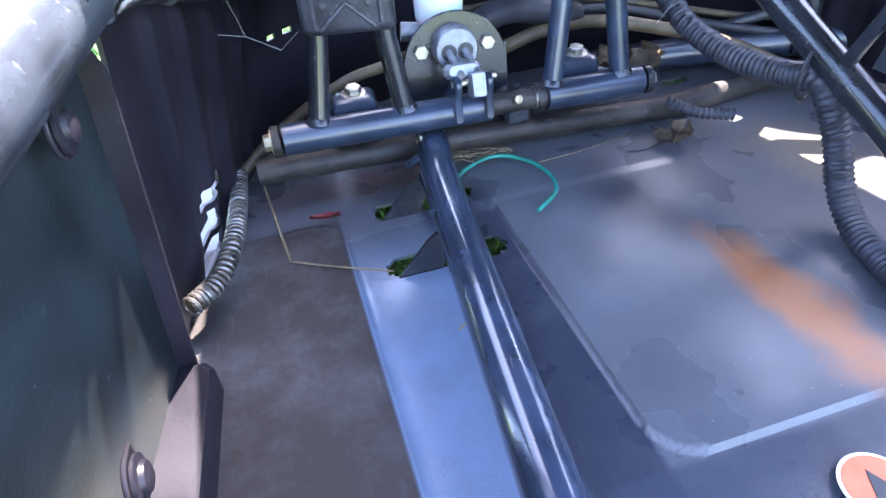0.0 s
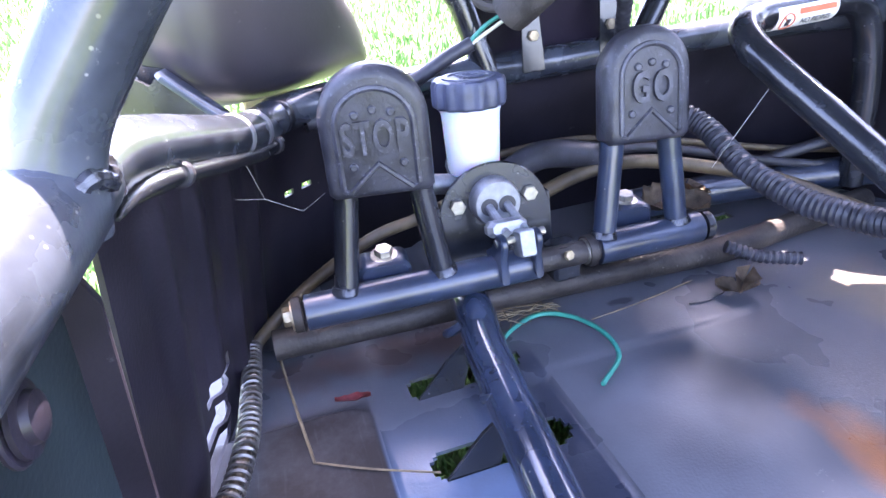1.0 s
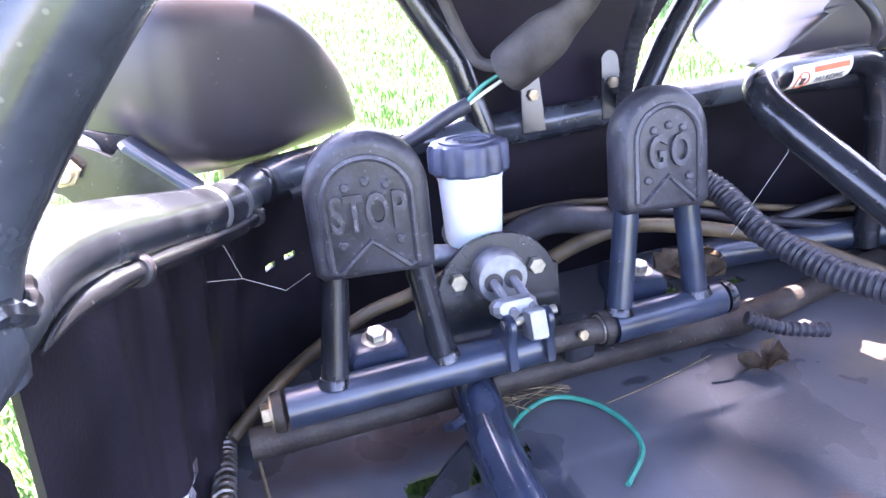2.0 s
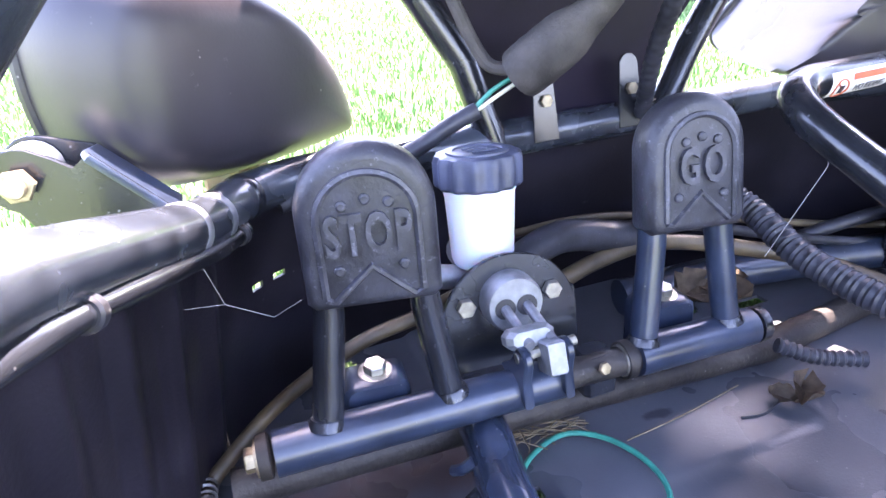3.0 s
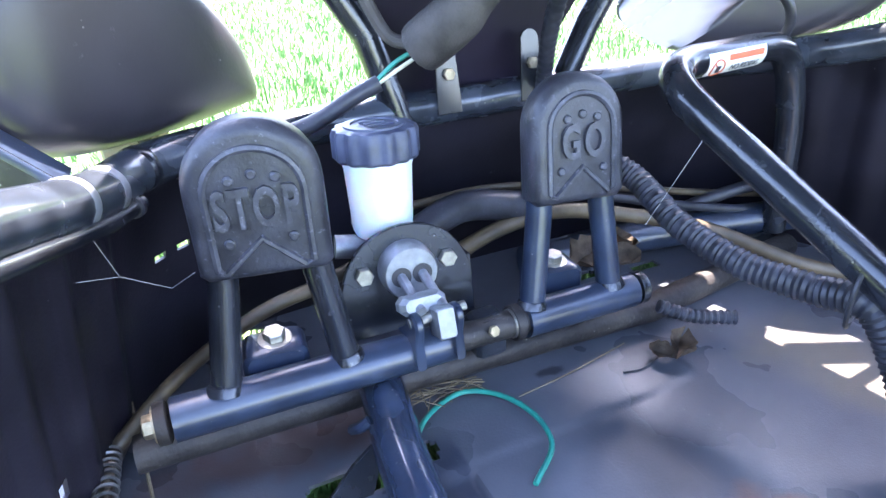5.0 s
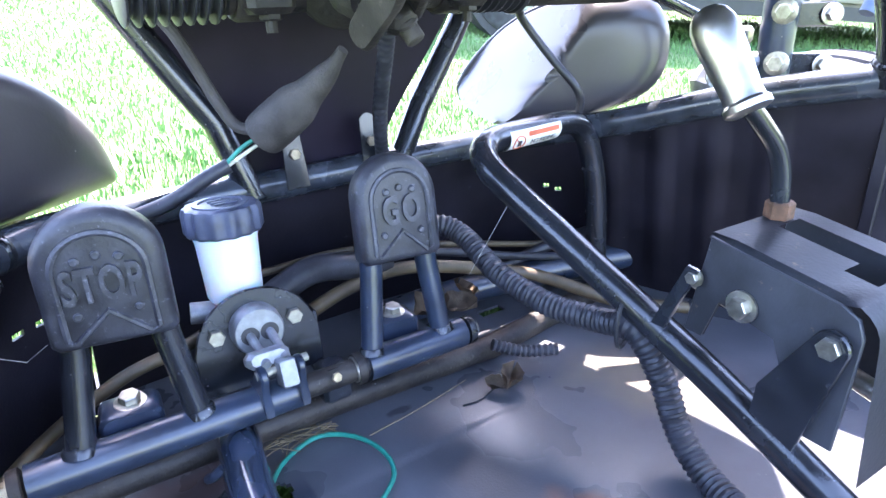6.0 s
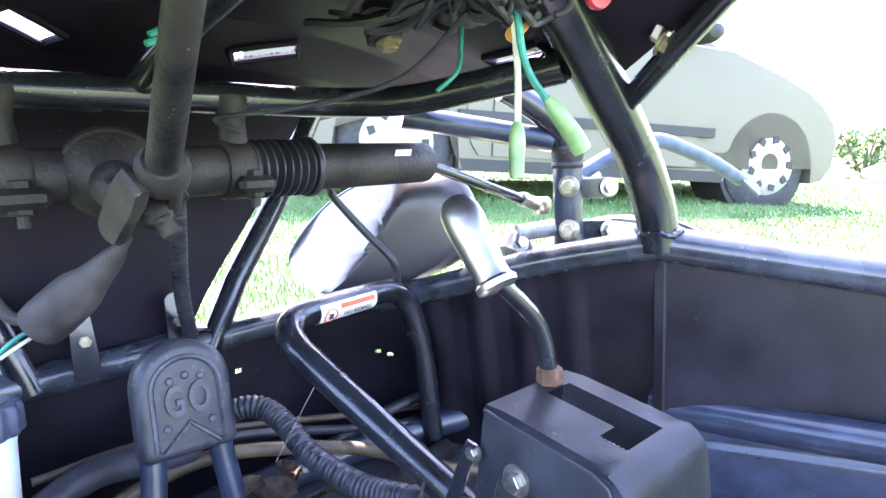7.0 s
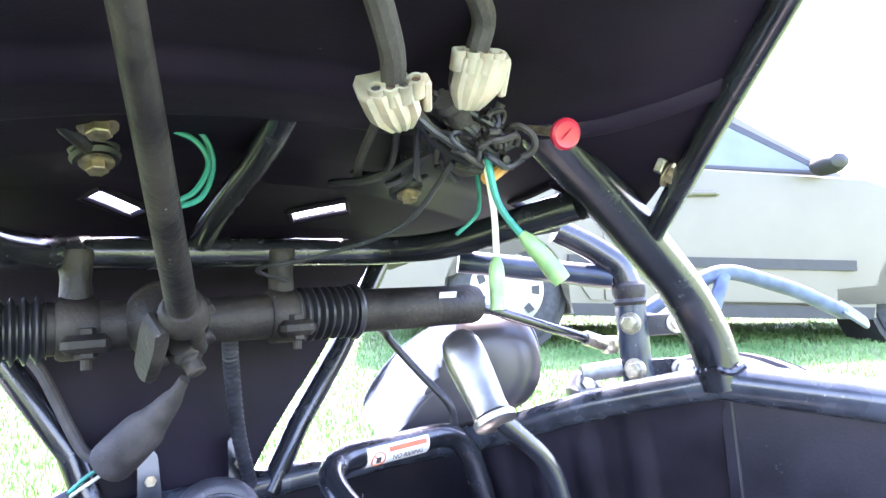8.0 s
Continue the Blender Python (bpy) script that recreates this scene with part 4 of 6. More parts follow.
hose("cable", [(0.34, 0.57, 0.02), (0.42, 0.56, 0.05), (0.53, 0.53, 0.075), (0.575, 0.49, 0.078), (0.60, 0.43, 0.062)], 0.0065, HOSE_BLACK, "black sleeve cable looping by the side panel")
solid("wire_ring", tube(bmesh.new(), curve_points([(0.068, 0.420, 0.012), (0.090, 0.446, 0.010), (0.121, 0.455, 0.012), (0.145, 0.441, 0.011), (0.157, 0.413, 0.010), (0.152, 0.384, 0.0095), (0.125, 0.362, 0.009)], 8), 0.0019, 8), GREEN,
      "loose loop of green insulated wire on the floor", "wire")
spring = thing("cable_spring", "steel spring wound round a brown cable by the side panel", "cable", (-0.113, 0.47, 0))
SP = curve_points([(-0.1105, 0.520, 0.020), (-0.111, 0.475, 0.024), (-0.113, 0.420, 0.030), (-0.117, 0.375, 0.034), (-0.129, 0.334, 0.034), (-0.147, 0.313, 0.034)], 40)
part("cable", tube(bmesh.new(), [(-0.104, 0.56, 0.045), (-0.109, 0.535, 0.03)] + SP[::8], 0.0042, 10), HOSE_BROWN, spring)
coil = []
for i, p in enumerate(SP[14:]):
    d = (SP[min(i + 16, len(SP) - 1)] - SP[i + 13]).normalized()
    u = d.orthogonal().normalized()
    w = d.cross(u)
    for k in range(3):
        a = 2 * math.pi * (i + k / 3) * 0.20
        coil.append(p.lerp(SP[min(i + 15, len(SP) - 1)], k / 3) + 0.0066 * (math.cos(a) * u + math.sin(a) * w))
part("coil", tube(bmesh.new(), coil, 0.0013, 5), SPRING, spring)
part("clip", lathe(bmesh.new(), along((-0.1105, 0.545, 0.034), (-0.109, 0.52, 0.024)), [(0, 0.007), (0.012, 0.007)], 12), BRASS, spring)

# ---- gear shifter ----
sh = thing("gear_shifter", "black steel shift gate with a chrome-knobbed lever", "gear lever", (0.345, 0.22, 0.08))
SX, SY = V(-0.06, -0.998, 0.0).normalized(), V(0.998, -0.06, 0.0).normalized()
SO = V(0.300, 0.249, 0.209)


def shp(a, b, c):
    """A point of the gate: a along it, b across, c up."""
    return SO + SX * (a * 1.08) + SY * (b * 1.12) + V(0, 0, c) + V(0, 0, -0.17 * a)


bm = bmesh.new()
gx = [0.0, 0.014, 0.040, 0.058, 0.074] + [0.074 + 0.016 * math.sin(math.pi / 2 * k / 5) for k in range(1, 6)] + [0.092, 0.094, 0.096]
gz = [-0.002, 0.0, 0.0, 0.0, 0.0] + [-0.016 * (1 - math.cos(math.pi / 2 * k / 5)) for k in range(1, 6)] + [-0.04, -0.07, -0.095]
gy = [0.0, 0.003, 0.024, 0.038, 0.058, 0.073, 0.076]
gd = [-0.003, 0.0, 0.0, 0.0, 0.0, 0.0, -0.003]
grid = [[bm.verts.new(shp(x, y, z + (d if i < 5 else 0))) for y, d in zip(gy, gd)] for i, (x, z) in enumerate(zip(gx, gz))]
for i in range(len(gx) - 1):
    for j in range(len(gy) - 1):
        if (i in (1, 2) and j == 3) or (i == 3 and j in (2, 3)) or (i == 2 and j == 3):
            continue
        bm.faces.new((grid[i][j], grid[i + 1][j], grid[i + 1][j + 1], grid[i][j + 1]))
bmesh.ops.solidify(bm, geom=bm.faces[:], thickness=0.003)
top = part("gate_top", bm, SHIFT, sh)
for off in (0.0015, 0.0720):
    mm = axes(shp(0.002, off, -0.003), SX - V(0, 0, 0.16), V(0, 0, 1))
    out = [(0.0, 0.0), (0.076, 0.0), (0.086, -0.003), (0.0915, -0.012), (0.094, -0.03), (0.100, -0.080), (0.074, -0.084), (0.064, -0.056), (0.052, -0.038), (0.016, -0.036), (0.012, -0.064), (0.0, -0.066)]
    part("side_plate", plate(bmesh.new(), mm, out, 0.003, 0.0007), SHIFT, sh)
leg = axes(shp(0.074, -0.004, -0.024), SX - V(0, 0, 0.16), V(0, 0, 1))
part("leg_bracket", plate(bmesh.new(), leg, arc(0, 0, 0.0095, -10, 150, 8) + [(-0.026, -0.044), (-0.024, -0.064), (0.004, -0.070), (0.007, -0.030)], 0.004, 0.001), PAINT, sh)
leg2 = axes(shp(-0.006, -0.004, -0.024), SX - V(0, 0, 0.16), V(0, 0, 1))
part("leg_bracket", plate(bmesh.new(), leg2, [(0, 0), (0.008, 0), (-0.004, -0.05), (-0.014, -0.052)], 0.004, 0.001), PAINT, sh)
for a, b, c, s in ((0.026, -0.003, -0.033, 0.0064), (0.074, -0.006, -0.024, 0.0060), (-0.002, -0.006, -0.030, 0.0040)):
    bolt(sh, shp(a, b, c), -SY, s, ZINC)
NUT = shp(0.006, 0.050, 0.004)
part("lock_nut", hexagon(bmesh.new(), along(NUT - V(0, 0, 0.006), NUT + V(0, 0, 1)), 0.0086, 0.012), RUST, sh, "rusty hex nut")
lever_pts = rounded([NUT, NUT + V(-0.007, 0.001, 0.036), V(0.314, 0.247, 0.281), V(0.312, 0.256, 0.295)], 0.03)
lever = part("lever", tube(bmesh.new(), lever_pts, 0.0057, 14), PAINT, sh)
KA, KB = V(0.3115, 0.243, 0.276), V(0.3110, 0.273, 0.322)
part("knob", lathe(bmesh.new(), along(KA, KB), [(0, 0.0100), (0.0015, 0.0128), (0.005, 0.0130), (0.007, 0.0112), (0.012, 0.0108), (0.034, 0.0124), (0.046, 0.0130), (0.053, 0.0124), (0.058, 0.0104), (0.0615, 0.0070), (0.063, 0.003)], 28), CHROME, lever, "chrome cylinder shift knob")
part("spring", tube(bmesh.new(), [shp(0.045 + 0.030 * k / 120, 0.035 + 0.003 * math.cos(k * 0.6), -0.012 + 0.003 * math.sin(k * 0.6)) for k in range(121)], 0.0007, 5), ZINC, sh)
part("shift_rod", tube(bmesh.new(), [shp(-0.03, 0.035, -0.060), shp(0.06, 0.035, -0.062), shp(0.088, 0.035, -0.064)], 0.0060, 12), ZINC, sh, "zinc shift rod with a rubber boot")


# ---- steering ----
rk = thing("steering_rack", "dusty steering rack with rubber boots clamped under a cross tube", "steering rack", (XC, 0.465, 0.35))
RA, RBX = V(0.06, 0.465, 0.351), V(0.478, 0.465, 0.349)


def rx(x, dz=0.0, dy=0.0):
    return RA.lerp(RBX, (x - RA.x) / (RBX.x - RA.x)) + V(0, dy, dz)


part("housing", tube(bmesh.new(), [rx(0.10), rx(0.29)], 0.0185, 20), GREASE, rk)
part("rack_tube", lathe(bmesh.new(), along(rx(0.325), rx(0.48)), [(0, 0.0175), (0.004, 0.0195), (0.140, 0.0195), (0.145, 0.0185), (0.147, 0.012)], 24), GREASE, rk, "dusty black rack tube with a small pale label")
part("label", block(bmesh.new(), axes(rx(0.425, 0.008, -0.0182), V(1, 0, 0), V(0, -0.35, 0.9)), (0.020, 0.010, 0.0006), 0.0002), LABEL, rk)
for x0, x1 in ((0.275, 0.332), (0.045, 0.102)):
    prof = []
    for k in range(49):
        prof.append(((x1 - x0) * k / 48, 0.0205 + 0.0030 * math.sin(k / 48 * 2 * math.pi * 8)))
    part("boot", lathe(bmesh.new(), along(rx(x0), rx(x1)), prof, 24), PLASTIC, rk, "ribbed black rubber boot")
part("boot_clip", lathe(bmesh.new(), along(rx(0.330), rx(0.34)), [(0, 0.0245), (0.003, 0.0255), (0.006, 0.0235)], 24), PLASTIC, rk)
pin = part("pinion_housing", lathe(bmesh.new(), along(V(0.178, 0.458, 0.352), V(0.170, 0.428, 0.345)), [(0, 0.0305), (0.008, 0.0300), (0.010, 0.0280), (0.012, 0.0285), (0.018, 0.0255), (0.024, 0.0185), (0.030, 0.012)], 32), GREASE, rk)
for x in (0.120, 0.268):
    c = part("clamp", lathe(bmesh.new(), along((x, 0.464, 0.345), (x, 0.464, 0.45)), [(0, 0.0115), (0.030, 0.0105), (0.040, 0.0098), (0.050, 0.0110), (0.056, 0.0130), (0.060, 0.0125)], 20), GREASE, rk)
    part("clamp_ring", lathe(bmesh.new(), along(rx(x - 0.013), rx(x + 0.013)), [(0, 0.0205), (0.003, 0.0225), (0.023, 0.0225), (0.026, 0.0205)], 24), GREASE, c)
    part("ear", block(bmesh.new(), Matrix.Translation((x + 0.004, 0.446, 0.339)), (0.030, 0.022, 0.013), 0.004), GREASE, c)
    m = along((x + 0.004, 0.444, 0.336), (x + 0.004, 0.443, 0.30))
    part("stud", tube(bmesh.new(), [(x + 0.004, 0.444, 0.350), (x + 0.004, 0.444, 0.322)], 0.0035, 10), GREASE, c)
    part("nut", hexagon(bmesh.new(), m, 0.0072, 0.007), GREASE, c)
    part("nut", hexagon(bmesh.new(), along((x + 0.004, 0.444, 0.344), (x + 0.004, 0.444, 0.36)), 0.0070, 0.006), GREASE, c)
col = thing("steering_column", "worn steering column with a universal joint at the rack", "steering column", (0.168, 0.345, 0.35))
CD = (V(0.114, 0.152, 0.446) - V(0.167, 0.345, 0.351)).normalized()
C0 = V(0.167, 0.345, 0.351)
part("shaft", tube(bmesh.new(), [C0, C0 + CD * 0.05, C0 + CD * 0.36], 0.009, 18, radii=[0.0088, 0.0080, 0.0038]), GREASE, col, "dusty steering shaft")
part("collar", lathe(bmesh.new(), along(C0 - CD * 0.006, C0 + CD), [(0, 0.0125), (0.003, 0.0138), (0.014, 0.0135), (0.020, 0.0105)], 20), GREASE, col)
J0 = V(0.172, 0.376, 0.332)
SD = V(0.86, -0.20, 0.46).normalized()
DN = -CD
for s in (-1, 1):
    top_, end = C0 + SD * (s * 0.010), J0 + SD * (s * 0.0160)
    fr = axes(top_ - SD * 0.003, end - top_, DN.cross(SD))
    n_ = (end - top_).length
    part("yoke_arm", plate(bmesh.new(), fr, [(-0.008, -0.008), (0.004, -0.0098)] + arc(n_, 0, 0.0095, -80, 80, 8) + [(0.004, 0.0098), (-0.008, 0.008)], 0.0085, 0.0028), GREASE, col)
    part("cross_pin", lathe(bmesh.new(), along(J0 + SD * (s * 0.010), J0 + SD * (s * 0.05)), [(0, 0.0058), (0.0085, 0.0058), (0.0095, 0.0045)], 16), GREASE, col)
UD = DN.cross(SD).normalized()
P1 = V(0.170, 0.432, 0.346)
part("cross", block(bmesh.new(), axes(J0, SD, UD), (0.020, 0.020, 0.018), 0.004), GREASE, col)
for s in (-1, 1):
    end, base = J0 + UD * (s * 0.0115), P1.lerp(J0, 0.5) + UD * (s * 0.0085)
    fr = axes(base - UD * 0.003, end - base, SD)
    n_ = (end - base).length
    part("yoke_arm", plate(bmesh.new(), fr, [(-0.010, -0.007), (0.004, -0.0078)] + arc(n_, 0, 0.0074, -80, 80, 8) + [(0.004, 0.0078), (-0.010, 0.007)], 0.0050, 0.0016), GREASE, col)
    part("cross_pin", lathe(bmesh.new(), along(J0 + UD * (s * 0.010), J0 + UD * (s * 0.05)), [(0, 0.0058), (0.0085, 0.0058), (0.0095, 0.0045)], 16), GREASE, col)
part("lower_yoke", lathe(bmesh.new(), along(P1.lerp(J0, 0.45), P1), [(0, 0.012), (0.008, 0.0150), (0.022, 0.0150), (0.032, 0.011)], 18), GREASE, col)
bolt(col, C0 + DN * 0.004 + SD * 0.013, SD, 0.0055, GREASE, False)
# ribbed tube that drops from the rack to the bulkhead
DR = curve_points([(0.228, 0.480, 0.338), (0.236, 0.505, 0.300), (0.252, 0.55, 0.245), (0.272, 0.588, 0.190)], 40)
solid("loom_tube", tube(bmesh.new(), DR, 0.007, 12, radii=[0.0066 + 0.0004 * math.sin(i * 1.5) for i in range(len(DR))]), HOSE_BLACK, "black corrugated tube dropping to the bulkhead", "cable")

# ---- right front suspension ----
ks = thing("steering_knuckle", "blue painted kingpin tube with clamped brackets and zinc bolts", "suspension", (0.645, 0.40, 0.26))
part("kingpin", tube(bmesh.new(), [(0.645, 0.40, 0.340), (0.646, 0.40, 0.235)], 0.0170, 20), PAINT_BLUE, ks)
part("collar", lathe(bmesh.new(), along((0.645, 0.40, 0.340), (0.645, 0.40, 0.4)), [(0, 0.0175), (0.004, 0.019), (0.008, 0.0165), (0.014, 0.0185), (0.022, 0.0185), (0.026, 0.015)], 20), GREASE, ks)
part("elbow", tube(bmesh.new(), rounded([(0.645, 0.40, 0.362), (0.640, 0.404, 0.385), (0.612, 0.424, 0.412), (0.58, 0.44, 0.43)], 0.02), 0.0145, 16), PAINT, ks)
part("upper_arm", tube(bmesh.new(), rounded([(0.50, 0.52, 0.405), (0.585, 0.47, 0.388), (0.638, 0.415, 0.372)], 0.03), 0.0135, 16), PAINT_BLUE, ks)
for z in (0.317, 0.268):
    part("clamp_plate", block(bmesh.new(), axes((0.662, 0.383, z), (0.7, -0.7, 0), (0, 0, 1)), (0.056, 0.024, 0.010), 0.003), PAINT, ks)
    bolt(ks, (0.672, 0.362, z), (-0.6, -0.8, 0.05), 0.0072, ZINC)
    bolt(ks, (0.622, 0.384, z + 0.004), (-1, -0.3, 0.0), 0.0080, ZINC)
part("spacer_rod", tube(bmesh.new(), [(0.66, 0.395, 0.325), (0.71, 0.40, 0.328)], 0.006, 10), ZINC, ks)
part("steering_arm", tube(bmesh.new(), [(0.64, 0.41, 0.272), (0.600, 0.44, 0.268)], 0.0100, 12), ALU, ks, "pale alloy steering arm")
part("caliper", block(bmesh.new(), Matrix.Translation((0.612, 0.450, 0.248)) @ pose(0, 0, 0, 20, 30, 25), (0.045, 0.03, 0.035), 0.008), ALU, ks)
bolt(ks, (0.600, 0.435, 0.258), (-0.4, -1, 0.2), 0.0075, ZINC)
tr = thing("tie_rod", "dark tie rod with a zinc ball joint", "tie rod", (0.55, 0.46, 0.32))
part("rod", tube(bmesh.new(), [(0.476, 0.465, 0.346), (0.632, 0.464, 0.299)], 0.0058, 12), PAINT, tr)
part("lock_nut", hexagon(bmesh.new(), along((0.626, 0.464, 0.301), (0.65, 0.464, 0.294)), 0.0092, 0.012), ZINC, tr)
part("rod_end", tube(bmesh.new(), [(0.636, 0.464, 0.298), (0.668, 0.462, 0.288)], 0.0085, 12), ZINC, tr)
part("ball_joint", lathe(bmesh.new(), along((0.664, 0.462, 0.280), (0.664, 0.462, 0.31)), [(0, 0.009), (0.006, 0.0125), (0.016, 0.0125), (0.020, 0.009)], 16), ZINC, tr)
stay = thing("mudguard_stay", "bent blue-grey steel mudguard stay with a flattened end", "bracket", (0.70, 0.38, 0.31))
part("stay_tube", tube(bmesh.new(), rounded([(0.655, 0.41, 0.322), (0.705, 0.385, 0.350), (0.742, 0.350, 0.370), (0.770, 0.342, 0.368), (0.863, 0.322, 0.341), (0.925, 0.304, 0.312)], 0.018), 0.0092, 14), STAY, stay)
part("brace", tube(bmesh.new(), [(0.716, 0.350, 0.316), (0.745, 0.345, 0.366)], 0.0075, 12), STAY, stay)
part("flat_end", plate(bmesh.new(), axes((0.918, 0.302, 0.317), V(0.05, -0.008, -0.026), V(0, 0.3, 1)), [(0, -0.009), (0.042, -0.009)] + arc(0.046, 0, 0.009, -80, 80, 6) + [(0.042, 0.009), (0, 0.009)], 0.004, 0.001), STAY, stay)

for t in (ks, stay):
    t.location += V(0.004, 0.014, -0.005)


def make_wheel(name, label, at, r, w):
    t = thing(name, label, "wheel", at)
    m = along(at, Vector(at) + V(1, 0, 0))
    prof = [(-w / 2, r * 0.55), (-w / 2 - 0.006, r * 0.7), (-w / 2, r * 0.88), (-w * 0.40, r * 0.955), (-w * 0.30, r * 0.975), (-w * 0.28, r * 0.945), (-w * 0.24, r * 0.945), (-w * 0.22, r * 0.985), (-w * 0.06, r), (-w * 0.04, r * 0.96), (w * 0.04, r * 0.96), (w * 0.06, r), (w * 0.22, r * 0.985), (w * 0.24, r * 0.945), (w * 0.28, r * 0.945), (w * 0.30, r * 0.975), (w * 0.40, r * 0.955), (w / 2, r * 0.88), (w / 2 + 0.006, r * 0.7), (w / 2, r * 0.55)]
    tyre = part("tyre", lathe(bmesh.new(), m, prof, 48), TYRE, t)
    part("rim", lathe(bmesh.new(), m, [(-w * 0.35, r * 0.56), (-w * 0.3, r * 0.3), (w * 0.3, r * 0.3), (w * 0.35, r * 0.56)], 32), HUBCAP, t)
    return t


make_wheel("front_wheel", "grooved black buggy front tyre outside the side panel", (0.815, 0.42, 0.062), 0.205, 0.15)

# ---- left suspension bracket ----
lb = thing("suspension_bracket", "black U-shaped bracket with a large zinc bolt welded on the rail", "bracket", (-0.10, 0.50, 0.2))
part("plate", plate(bmesh.new(), axes((0, 0.496, 0), (1, 0, 0), (0, 0.02, 1)), [(-0.148, 0.203), (-0.146, 0.196), (-0.112, 0.196), (-0.084, 0.196), (-0.086, 0.204), (-0.118, 0.238), (-0.126, 0.232), (-0.134, 0.238)] + arc(-0.149, 0.229, 0.0155, 70, 250, 10), 0.004, 0.0006), PAINT, lb)
part("flange", plate(bmesh.new(), axes((-0.086, 0.494, 0.204), (-0.032, 0, 0.034), (0, 1, 0)), [(-0.004, 0), (0.046, 0), (0.049, 0.006), (0.046, 0.030), (-0.004, 0.034)], 0.004, 0.0008), PAINT_BLUE, lb)
part("plate", plate(bmesh.new(), axes((0, 0.530, 0), (1, 0, 0), (0, 0.02, 1)), [(-0.148, 0.203), (-0.112, 0.196), (-0.090, 0.204), (-0.120, 0.236)] + arc(-0.149, 0.229, 0.0155, 70, 250, 8), 0.004, 0.0006), PAINT, lb)
for k in range(9):
    q = V(-0.118, 0.491, 0.199).lerp(V(-0.084, 0.492, 0.204), k / 8)
    part("weld", lathe(bmesh.new(), along(q, q + V(1, 0, 0.1)), [(0, 0.0022), (0.002, 0.0032), (0.004, 0.0022)], 8), PAINT, lb)
bolt(lb, (-0.149, 0.4915, 0.229), (0.1, -1, 0.05), 0.0080, BRASS, False)
part("bolt_end", lathe(bmesh.new(), along((-0.149, 0.487, 0.229), (-0.148, 0.47, 0.230)), [(0, 0.0050), (0.005, 0.0050), (0.006, 0.0042)], 14), BRASS, lb)
part("bushing", lathe(bmesh.new(), along((-0.149, 0.499, 0.229), (-0.149, 0.53, 0.229)), [(0, 0.0135), (0.03, 0.0135)], 18), LABEL, lb)
for k, mt in ((11, ALU), (13, ALU), (17, PAINT)):
    p, d = RAIL_FRONT[k], (RAIL_FRONT[k + 1] - RAIL_FRONT[k - 1]).normalized()
    part("rail_band", lathe(bmesh.new(), along(p, p + d), [(0, 0.0149), (0.001, 0.0154), (0.007, 0.0154), (0.008, 0.0149)], 24), mt, lb, "pale band round the rail" if mt is ALU else "")
lip = [p + V(0.0095, -0.005, -0.0135) for p in RAIL_FRONT[2:16]]
rail_lip = part("rail_lip", tube(bmesh.new(), lip, 0.0050, 12, radii=[min(1.0, 0.15 + 0.25 * k) * (0.0050 + 0.0004 * math.sin(k * 2.1)) for k in range(len(lip))]), PAINT, frame_thing, "folded sheet lip under the rail")
for k in (5, 12):
    p, d = lip[k], (lip[k + 1] - lip[k - 1]).normalized()
    part("cable_tie", lathe(bmesh.new(), along(p, p + d), [(0, 0.0056), (0.001, 0.0066), (0.005, 0.0066), (0.006, 0.0056)], 16), PLASTIC, rail_lip)


